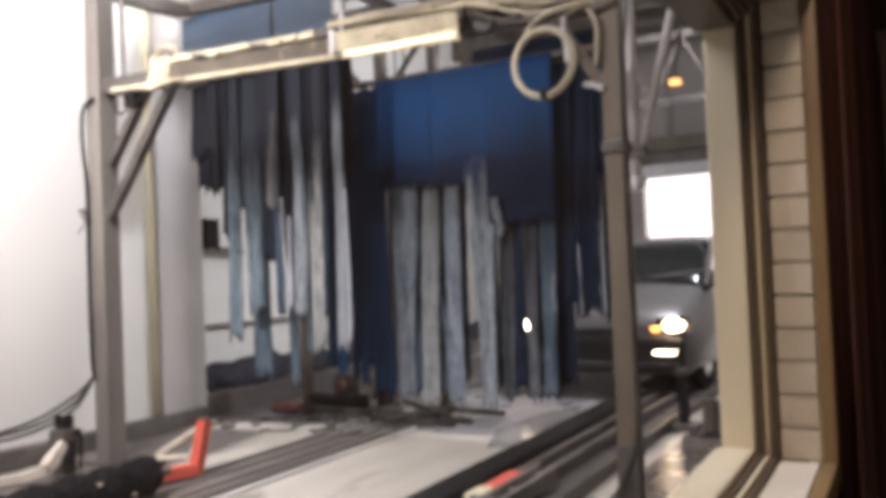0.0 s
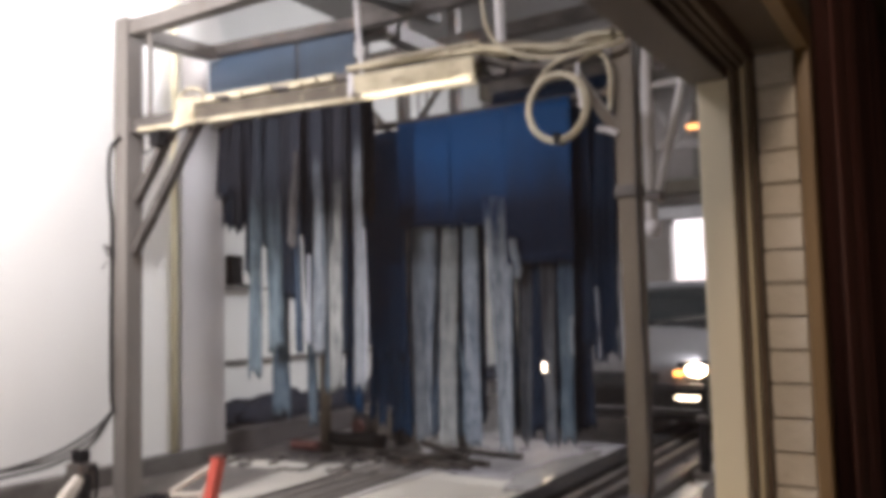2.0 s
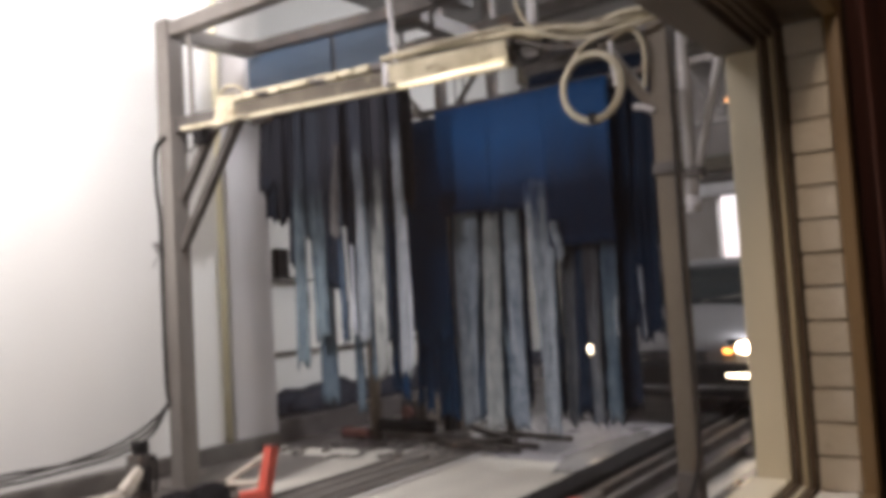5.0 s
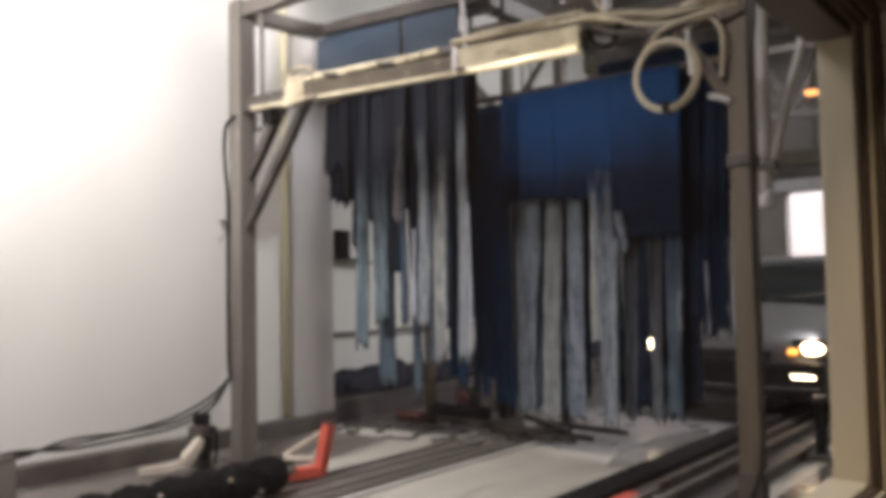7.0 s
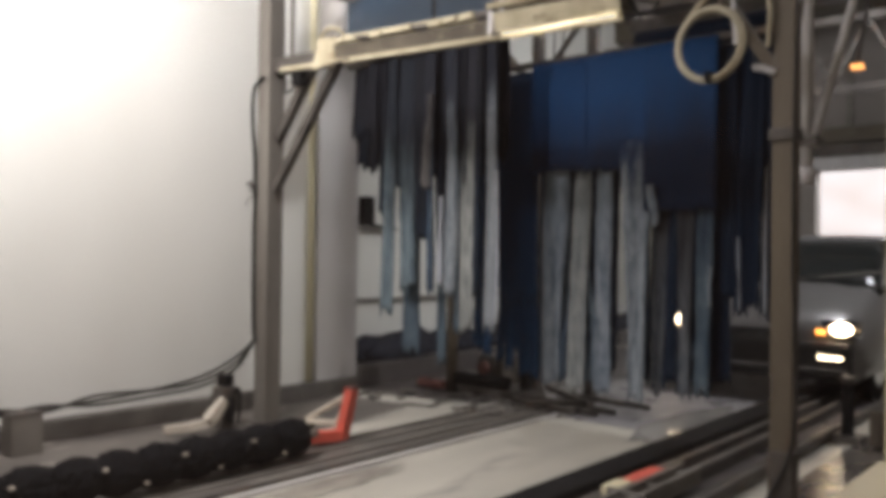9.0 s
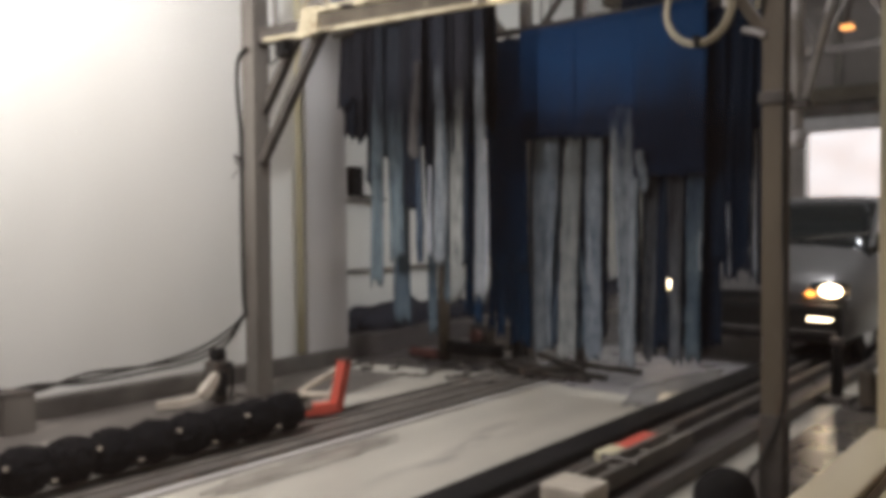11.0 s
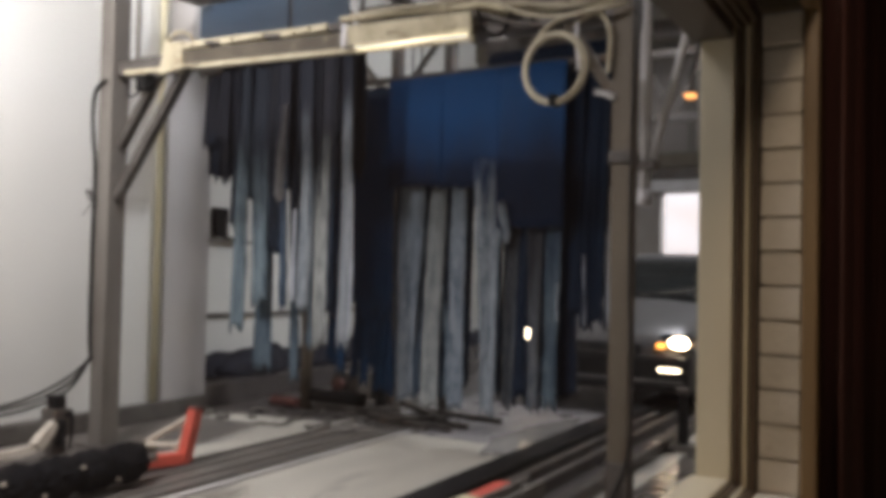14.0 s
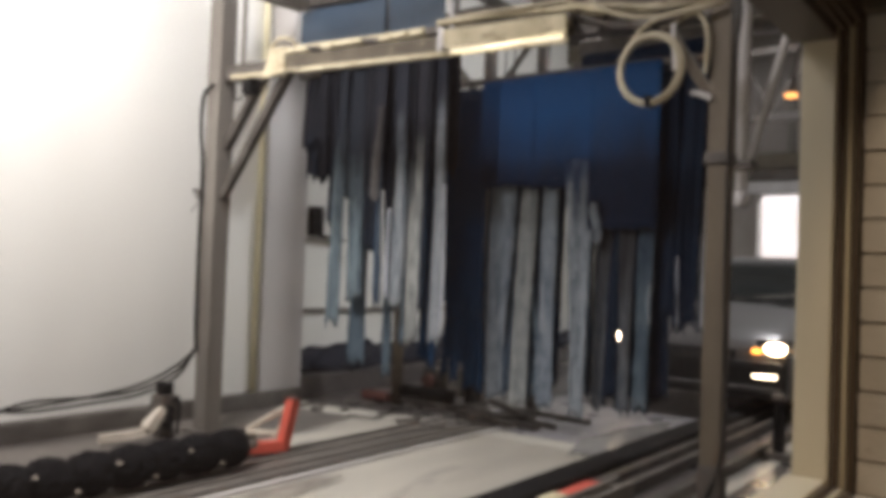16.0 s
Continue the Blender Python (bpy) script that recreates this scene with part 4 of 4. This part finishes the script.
guard = thing("brush_guard", "orange-red painted bent corner guard on cream struts", "guard")
part("arm", tube([(-3.95, 2.05, 0.07), (-3.80, 2.40, 0.07)], 0.036, square=True), M_RED, guard)
part("arm", tube([(-3.81, 2.38, 0.05), (-3.76, 2.42, 0.385)], 0.034, square=True), M_RED, guard)
part("strut", tube([(-3.82, 2.44, 0.33), (-4.24, 2.43, 0.11)], 0.022), M_CREAM, guard)
part("strut", tube([(-3.82, 2.44, 0.30), (-3.92, 2.40, 0.10)], 0.014), M_CREAM, guard)
part("strut", tube([(-3.84, 2.42, 0.14), (-4.3, 2.42, 0.09)], 0.019), M_CREAM, guard)
part("end_plate", box(-3.80, -3.72, 2.385, 2.455, 0.385, 0.40, 0.004), M_DULLRED, guard, "dark worn end")
part("foot", box(-4.36, -4.22, 2.36, 2.5, 0.0, 0.12, 0.01), M_DARKSTEEL, guard)

motor = thing("brush_motor", "dark hydraulic motor with a cream lever at the brush", "motor")
part("body", box(-4.93, -4.77, 2.09, 2.22, 0.12, 0.31, 0.015), M_DARKSTEEL, motor)
part("bracket", box(-4.98, -4.72, 2.12, 2.15, 0.06, 0.24, 0.008), M_BLACK, motor)
part("cap", box(-4.90, -4.80, 2.11, 2.20, 0.312, 0.40, 0.012), M_BLACK, motor)
part("stand", box(-4.90, -4.80, 2.10, 2.20, 0.0, 0.118), M_DARKSTEEL, motor)
part("hose", tube(curve_pts([(-4.76, 2.17, 0.27), (-4.69, 2.16, 0.31), (-4.66, 2.15, 0.20), (-4.68, 2.15, 0.06)]), 0.012, 8), M_BLACK, motor, smooth=True)
part("lever", tube([(-4.74, 2.07, 0.235), (-4.735, 1.97, 0.13), (-4.73, 1.93, 0.095)], 0.04, square=True, rs=[0.035, 0.055, 0.05]), M_CREAM, motor, "cream cast lever")
part("lever_arm", tube([(-4.735, 1.94, 0.085), (-4.80, 1.80, 0.06), (-4.87, 1.66, 0.055)], 0.026, square=True), M_CREAM, motor, "cream bar")

cbox = thing("junction_box", "grey junction box at the foot of the wall", "box")
part("body", box(-5.18, -5.02, 0.70, 0.90, 0.0, 0.255, 0.012), M_STEEL, cbox)
part("lid", box(-5.185, -5.015, 0.695, 0.905, 0.257, 0.272, 0.004), M_DARKSTEEL, cbox)

# ---------------------------------------------------------------- car
car = thing("car", "silver-grey car with lit headlamps entering the wash", "car")
CX, CF = -2.385, 6.2


def loft(rows, mat, name, label="", parent=car, cap=True):
    """Rows of (y, half width, low z, high z, crown): a rounded body section by section."""
    bm = bmesh.new()
    rings = []
    for y, hw, zl, zh, cr in rows:
        prof = [(-0.88, 0.0), (-1.0, 0.12), (-1.0, 0.55), (-0.95, 0.85), (-0.82, 1.0), (-0.4, 1.0 + cr * 0.8), (0, 1.0 + cr), (0.4, 1.0 + cr * 0.8), (0.82, 1.0), (0.95, 0.85), (1.0, 0.55), (1.0, 0.12), (0.88, 0.0)]
        rings.append([bm.verts.new((CX + hw * a, CF + y, zl + (zh - zl) * b)) for a, b in prof])
    k = len(rings[0])
    for q, s in zip(rings, rings[1:]):
        for i in range(k):
            bm.faces.new((q[i], q[(i + 1) % k], s[(i + 1) % k], s[i]))
    if cap:
        bm.faces.new(rings[0])
        bm.faces.new(list(reversed(rings[-1])))
    return part(name, bm, mat, parent, label, smooth=True)


loft([(0.02, 0.72, 0.30, 0.66, 0.03), (0.08, 0.84, 0.24, 0.76, 0.03), (0.3, 0.90, 0.2, 0.87, 0.04), (0.8, 0.93, 0.2, 0.99, 0.05), (1.15, 0.94, 0.2, 1.06, 0.05), (2.6, 0.94, 0.2, 1.08, 0.02), (3.9, 0.92, 0.2, 1.02, 0.03), (4.5, 0.80, 0.3, 0.95, 0.02)], M_CAR, "body")
loft([(1.05, 0.84, 0.95, 1.06, 0.02), (1.4, 0.82, 0.96, 1.28, 0.03), (1.8, 0.77, 0.96, 1.49, 0.03), (2.1, 0.75, 0.96, 1.54, 0.02), (3.3, 0.75, 0.96, 1.53, 0.02), (4.1, 0.80, 0.96, 1.08, 0.02)], M_CARGLASS, "windscreen", "dark greenish glass")
loft([(1.88, 0.76, 1.49, 1.56, 0.25), (2.3, 0.76, 1.52, 1.58, 0.2), (3.2, 0.75, 1.51, 1.57, 0.2), (3.5, 0.75, 1.43, 1.49, 0.1)], M_CAR, "roof")
for s in (-1, 1):
    part("pillar", tube([(CX + s * 0.85, CF + 1.08, 1.05), (CX + s * 0.76, CF + 1.85, 1.52)], 0.03), M_CAR, car)
    part("mirror", box(CX + s * 0.95 - 0.14, CX + s * 0.95 + 0.14, CF + 1.33, CF + 1.45, 1.00, 1.20, 0.03), M_BLACK, car)
    lampx = CX + s * 0.73
    hl = part("headlight", box(lampx - 0.17, lampx + 0.17, CF + 0.02, CF + 0.16, 0.62, 0.78, 0.04, None), M_CHROME, car)
    bm = bmesh.new()
    bmesh.ops.create_uvsphere(bm, u_segments=20, v_segments=12, radius=1)
    for v in bm.verts:
        v.co = Vector((lampx + s * 0.03 + v.co.x * 0.085, CF + 0.01 + v.co.y * 0.03, 0.705 + v.co.z * 0.046))
    part("bulb", bm, M_HEAD, hl, "lit lamp", smooth=True)
    # Lens behind the bulb; its glow stands in for the lamp's soft halo.
    bm = bmesh.new()
    bmesh.ops.create_uvsphere(bm, u_segments=20, v_segments=12, radius=1)
    for v in bm.verts:
        v.co = Vector((lampx + s * 0.02 + v.co.x * 0.15, CF + 0.04 + v.co.y * 0.03, 0.70 + v.co.z * 0.07))
    part("lens", bm, M_HALO, hl, "lamp lens glowing warm in place of the halo", smooth=True)
    part("turn_signal", box(lampx - s * 0.14 - 0.035, lampx - s * 0.14 + 0.035, CF - 0.005, CF + 0.03, 0.655, 0.69, 0.008), M_AMBER, hl, "amber turn lamp")
    part("fog_lamp", box(CX + s * 0.69 - 0.10, CX + s * 0.69 + 0.10, CF - 0.075, CF + 0.0, 0.447, 0.467, 0.008), M_FOG, car, "lit fog lamp")
    for yy in (0.75, 3.5):
        wh = part("wheel", tube([(CX + s * 0.70, CF + yy, 0.32), (CX + s * 0.89, CF + yy, 0.32)], 0.32, 28), M_BLACK, car, "black tyre")
        part("rim", tube([(CX + s * 0.885, CF + yy, 0.32), (CX + s * 0.905, CF + yy, 0.32)], 0.2, 20), M_CHROME, wh)
part("bumper", box(CX - 0.86, CX + 0.86, CF - 0.06, CF + 0.14, 0.24, 0.585, 0.06), M_TRIMBLACK, car, "black bumper")
part("bumper_strip", box(CX - 0.83, CX + 0.83, CF - 0.075, CF - 0.03, 0.345, 0.365, 0.008), M_CHROME, car)
for s in (-1, 1):
    part("wiper", tube([(CX + s * 0.35, CF + 1.06, 1.12), (CX + s * 0.35 - 0.45, CF + 1.1, 1.15)], 0.008, 6), M_TRIMBLACK, car)
part("wiper", tube([(CX + 0.05, CF + 1.08, 1.115), (CX + 0.86, CF + 1.10, 1.20)], 0.011, 6), M_STEEL, car, "raised grey wiper arm")
part("grille", box(CX - 0.4, CX + 0.4, CF - 0.02, CF + 0.04, 0.54, 0.68, 0.012), M_TRIMBLACK, car)
for k in range(4):
    part("grille_bar", box(CX - 0.38, CX + 0.38, CF - 0.03, CF - 0.018, 0.56 + 0.03 * k, 0.57 + 0.03 * k), M_CHROME, car)

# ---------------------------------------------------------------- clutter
# Added ledge under the pile; it stands in for dark brown floor.
tagged(part("ledge", box(-5.995, -5.46, 4.02, 11.6, 0.0, 0.22, 0.02), M_WETFLOOR), "low added ledge standing in for dark brown floor along the recess wall", "ledge", kind="structure")
pile = thing("cloth_pile", "heap of dark blue wash cloth on the low ledge", "cloth pile")
rnd = random.Random(21)
for k in range(30):
    x, y = -5.80 + rnd.uniform(-0.02, 0.12), 5.5 + (rnd.uniform(-1.1, 1.4) if k < 14 else rnd.uniform(1.2, 5.6))
    bm = bmesh.new()
    bmesh.ops.create_icosphere(bm, subdivisions=3, radius=1)
    sx, sy, sz = rnd.uniform(0.12, 0.17), rnd.uniform(0.3, 0.5), rnd.uniform(0.13, 0.24)
    for v in bm.verts:
        nz = noise.noise(v.co * 2.2 + Vector((k, 0, 0))) * 0.3
        v.co = Vector((x + v.co.x * sx * (1 + nz), y + v.co.y * sy * (1 + nz), max(0.224, 0.26 + v.co.z * sz * (1 + nz))))
    part("fold", bm, M_PILE, pile, smooth=True)
tagged(part("bollard", tube([(-4.68, 4.6, 0), (-4.68, 4.6, 1.0)], 0.055, 14), M_RUSTPOST, smooth=True), "rusty steel stub post on the wet floor", "bollard")


def patch(name, x, y, rx, ry, z, mat, seed, label, power=0.5, wob=0.12):
    """A thin flat patch with an uneven rounded outline."""
    bm = bmesh.new()
    n = 72
    vs = []
    for i in range(n):
        a = i * math.tau / n
        c, s = math.cos(a), math.sin(a)
        w = 1 + wob * noise.noise(Vector((2.2 * c + seed, 2.2 * s, 0))) + 0.5 * wob * noise.noise(Vector((7 * c, 7 * s + seed, 3)))
        vs.append(bm.verts.new((x + rx * w * math.copysign(abs(c) ** power, c), y + ry * w * math.copysign(abs(s) ** power, s), z)))
    lo = [bm.verts.new((v.co.x, v.co.y, z - 0.003)) for v in vs]
    bm.faces.new(vs)
    bm.faces.new(list(reversed(lo)))
    for i in range(n):
        bm.faces.new((vs[i], lo[i], lo[(i + 1) % n], vs[(i + 1) % n]))
    return tagged(part(name, bm, mat), label, "wet patch", "wet floor patches", kind="structure")


patch("floor_patch", -4.86, 0.5, 0.56, 3.2, 0.003, M_GRIME, 31, "dark grime on the floor beside the wall", 0.3, 0.07)
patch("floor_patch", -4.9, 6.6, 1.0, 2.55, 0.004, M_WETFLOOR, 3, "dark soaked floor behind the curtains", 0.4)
patch("floor_patch", -3.05, 6.2, 0.9, 2.0, 0.004, M_SOAPY, 8, "soapy wet floor under the curtains", 0.4)
patch("floor_patch", -0.66, 4.6, 0.52, 3.4, 0.004, M_DARKWET, 12, "dark standing water beside the conveyor", 0.35, 0.06)
patch("floor_patch", -3.12, 1.55, 0.11, 0.7, 0.004, M_SMEAR, 44, "brown-black smear of grime on the pale floor", 1.0, 0.3)
patch("floor_patch", -2.36, 4.75, 0.24, 0.85, 0.008, M_PUDDLE, 5, "shallow puddle in front of the curtain", 1.0, 0.3)
for k, (xa, ya, xb, yb) in enumerate(((-4.05, 4.75, -2.95, 4.62), (-3.95, 4.60, -3.0, 4.42), (-3.85, 4.45, -3.15, 4.30), (-3.7, 4.95, -2.75, 4.85), (-3.55, 4.22, -3.2, 4.62), (-3.9, 5.05, -3.1, 4.5))):
    z = 0.025 + 0.012 * k
    tagged(part("floor_bar", tube([(xa, ya, z), (xb, yb, z)], 0.022, square=True), M_DARKSTEEL), "dark steel bar lying across the wet floor", "bar", "floor bars")
machine = thing("wash_pump", "dark grimy pump with red caps under the curtains", "pump")
part("base", box(-4.62, -3.95, 4.62, 5.1, 0.0, 0.07, 0.015), M_DARKSTEEL, machine)
part("body", box(-4.5, -4.28, 4.75, 5.0, 0.07, 0.36, 0.03), M_DARKSTEEL, machine)
part("panel", box(-4.22, -4.05, 4.78, 4.86, 0.12, 0.36, 0.015), M_STEEL, machine, "grey panel with a dark hole")
part("post", tube([(-4.0, 4.86, 0.07), (-4.0, 4.86, 0.5)], 0.04, square=True), M_BLACK, machine)
part("cap", tube([(-4.37, 4.72, 0.25), (-4.37, 4.66, 0.25)], 0.06, 14), M_DULLRED, machine, "red cap")
part("cap", tube([(-4.13, 4.72, 0.1), (-4.13, 4.66, 0.1)], 0.05, 14), M_DULLRED, machine, "red cap")
part("cylinder", tube([(-4.62, 4.6, 0.14), (-4.05, 4.66, 0.14)], 0.06, 14), M_BLACK, machine, smooth=True)
part("cylinder", tube([(-5.0, 4.5, 0.07), (-4.7, 4.5, 0.07)], 0.05, 14), M_DULLRED, machine, "faded red cylinder")
rnd = random.Random(77)
for k in range(64):
    x, y = rnd.uniform(-5.2, -3.5), rnd.uniform(3.75, 5.0)
    size, long, turn = rnd.uniform(0.015, 0.045), rnd.uniform(1.2, 3.2), rnd.uniform(0, 3.14)
    bm = bmesh.new()
    bmesh.ops.create_icosphere(bm, subdivisions=2, radius=size)
    for v in bm.verts:
        v.co *= 1 + 0.7 * noise.noise(v.co * 45 + Vector((k, k, 0)))
        px, py = v.co.x * long, v.co.y
        v.co = Vector((x + px * math.cos(turn) - py * math.sin(turn), y + px * math.sin(turn) + py * math.cos(turn), max(0.001, 0.012 + v.co.z * 0.55)))
    tagged(part("sludge_clump", bm, M_GRIME if k % 3 == 0 else M_KERB), "clump of wet dark sludge on the floor", "sludge", "sludge clumps")

stand = thing("sensor_stand", "dark rusty sensor stand with coiled spring beside the conveyor", "stand")
part("post", tube([(-1.25, 4.95, 0), (-1.25, 4.95, 0.42)], 0.034, square=True), M_BLACK, stand)
part("foot", box(-1.36, -1.14, 4.84, 5.06, 0, 0.05, 0.01), M_DARKSTEEL, stand)
part("cap", box(-1.30, -1.20, 4.9, 5.0, 0.42, 0.47, 0.012), M_DARKSTEEL, stand)
part("spring", tube([(-1.02 + 0.055 * math.cos(i * 0.5), 4.85 + 0.055 * math.sin(i * 0.5), 0.02 + 0.0024 * i) for i in range(100)], 0.016, 6), M_RUSTPOST, stand)

wbox = thing("wall_phone", "small black control box with a cord on the white wall", "control box")
part("body", box(-5.995, -5.9, 4.58, 4.74, 1.62, 1.93, 0.012), M_BLACK, wbox)
part("cord", tube(curve_pts([(-5.95, 4.72, 1.62), (-5.93, 4.9, 1.60), (-5.93, 5.02, 1.45), (-5.93, 5.0, 1.1), (-5.93, 4.97, 0.98)]), 0.014, 8), M_BLACK, wbox)
part("shelf", box(-5.995, -5.9, 4.5, 5.1, 1.575, 1.60), M_STEEL, wbox)
tagged(part("wall_pipe", tube([(-5.96, 4.0, 0.82), (-5.96, 9.0, 0.82)], 0.022, 10), M_STEEL, smooth=True), "grey horizontal pipe along the recess wall", "pipe")

arm2 = thing("wheel_guide", "cream channel arm with a red tip beside the conveyor", "guide arm")
part("channel", box(-1.62, -1.59, 1.80, 2.95, 0.06, 0.16, 0.006), M_STEEL, arm2)
part("channel", box(-1.53, -1.50, 1.80, 2.95, 0.06, 0.15, 0.006), M_STEEL, arm2)
part("web", box(-1.587, -1.533, 1.80, 2.95, 0.06, 0.075), M_STEEL, arm2)
for yy in (2.1, 2.45, 2.8):
    part("cross_bar", box(-1.587, -1.533, yy, yy + 0.05, 0.077, 0.14, 0.005), M_STEEL, arm2)
part("pin", tube([(-1.66, 2.2, 0.15), (-1.46, 2.2, 0.15)], 0.018), M_DARKSTEEL, arm2)
part("end_box", box(-1.63, -1.40, 1.58, 1.80, 0.0, 0.18, 0.02), M_CREAM, arm2)
part("wedge", box(-1.74, -1.645, 2.26, 2.44, 0.095, 0.15, 0.015), M_YELLOW, arm2, "yellowed wedge block")
part("tip", box(-1.75, -1.645, 2.45, 2.85, 0.095, 0.135, 0.015), M_RED, arm2, "red painted tip")
hub = thing("brush_motor", "black rubber motor dome at the foot of the post", "motor")
bm = bmesh.new()
bmesh.ops.create_uvsphere(bm, u_segments=20, v_segments=12, radius=0.14)
for v in bm.verts:
    v.co = Vector((-1.06 + v.co.x, 2.26 + v.co.y * 1.2, max(0.0, 0.05 + v.co.z)))
part("dome", bm, M_BLACK, hub, smooth=True)

# ---------------------------------------------------------------- corridor drape
drape = thing("drape", "dark red-brown drape hanging beside the viewing window", "curtain")
rnd = random.Random(3)
bm = bmesh.new()
prev = None
y, ph = Y1 + 0.052, 0.0
while y < 4.6:
    ph += 0.02 * math.tau / (0.17 + 0.07 * math.sin(y * 3.1) + 0.05 * math.sin(y * 7.3))
    x = WI + 0.052 + 0.024 * math.sin(ph) + 0.006 * math.sin(2.3 * ph)
    ring = [bm.verts.new((x + d, y, z)) for d, z in ((0.006, 0.06), (0.006, 2.5), (-0.002, 2.5), (-0.002, 0.06))]
    if prev:
        for i in range(4):
            bm.faces.new((prev[i], prev[(i + 1) % 4], ring[(i + 1) % 4], ring[i]))
    else:
        bm.faces.new(ring)
    prev = ring
    y += 0.02
bm.faces.new(list(reversed(prev)))
part("cloth", bm, M_PANEL, drape, smooth=True)
part("rail", tube([(WI + 0.05, Y1 + 0.05, 2.52), (WI + 0.05, 4.65, 2.52)], 0.018), M_BLACK, drape)
for k in range(5):
    part("rail_bracket", box(WI + 0.001, WI + 0.05, Y1 + 0.3 + 0.9 * k, Y1 + 0.34 + 0.9 * k, 2.5, 2.56), M_DARKSTEEL, drape)

tuft = thing("frayed_wire", "tuft of frayed wire on the gantry post", "wire")
rnd = random.Random(8)
for k in range(7):
    a = rnd.uniform(0, 6.28)
    part("strand", tube(curve_pts([(LX - 0.07, GY - 0.075, 1.78), (LX - 0.12, GY - 0.09, 1.80 + 0.06 * math.sin(a)), (LX - 0.17, GY - 0.1 + 0.03 * math.cos(a), 1.77 + 0.10 * math.sin(a + 0.8))], 4), 0.005, 5), M_DARKSTEEL, tuft)
part("clip", box(LX - 0.085, LX - 0.06, GY - 0.09, GY - 0.06, 1.74, 1.82), M_BLACK, tuft)

# ---------------------------------------------------------------- bricks of the window reveal
COURSE = 0.0775
me = None
for k in range(15):
    z = 1.532 - 9 * COURSE + k * COURSE + 0.003
    if z + COURSE > ZH + 0.06:
        break
    if me is None:
        brick = part("brick", box(0.05, WI - 0.001, Y1, Y1 + 0.1, 0, COURSE - 0.0045, 0.004), M_BRICK, wall_window)
        me = brick.data
    else:
        brick = new("brick", me)
        brick.parent = wall_window
    brick.location = (0, 0.004 * math.sin(k * 2.3), z)
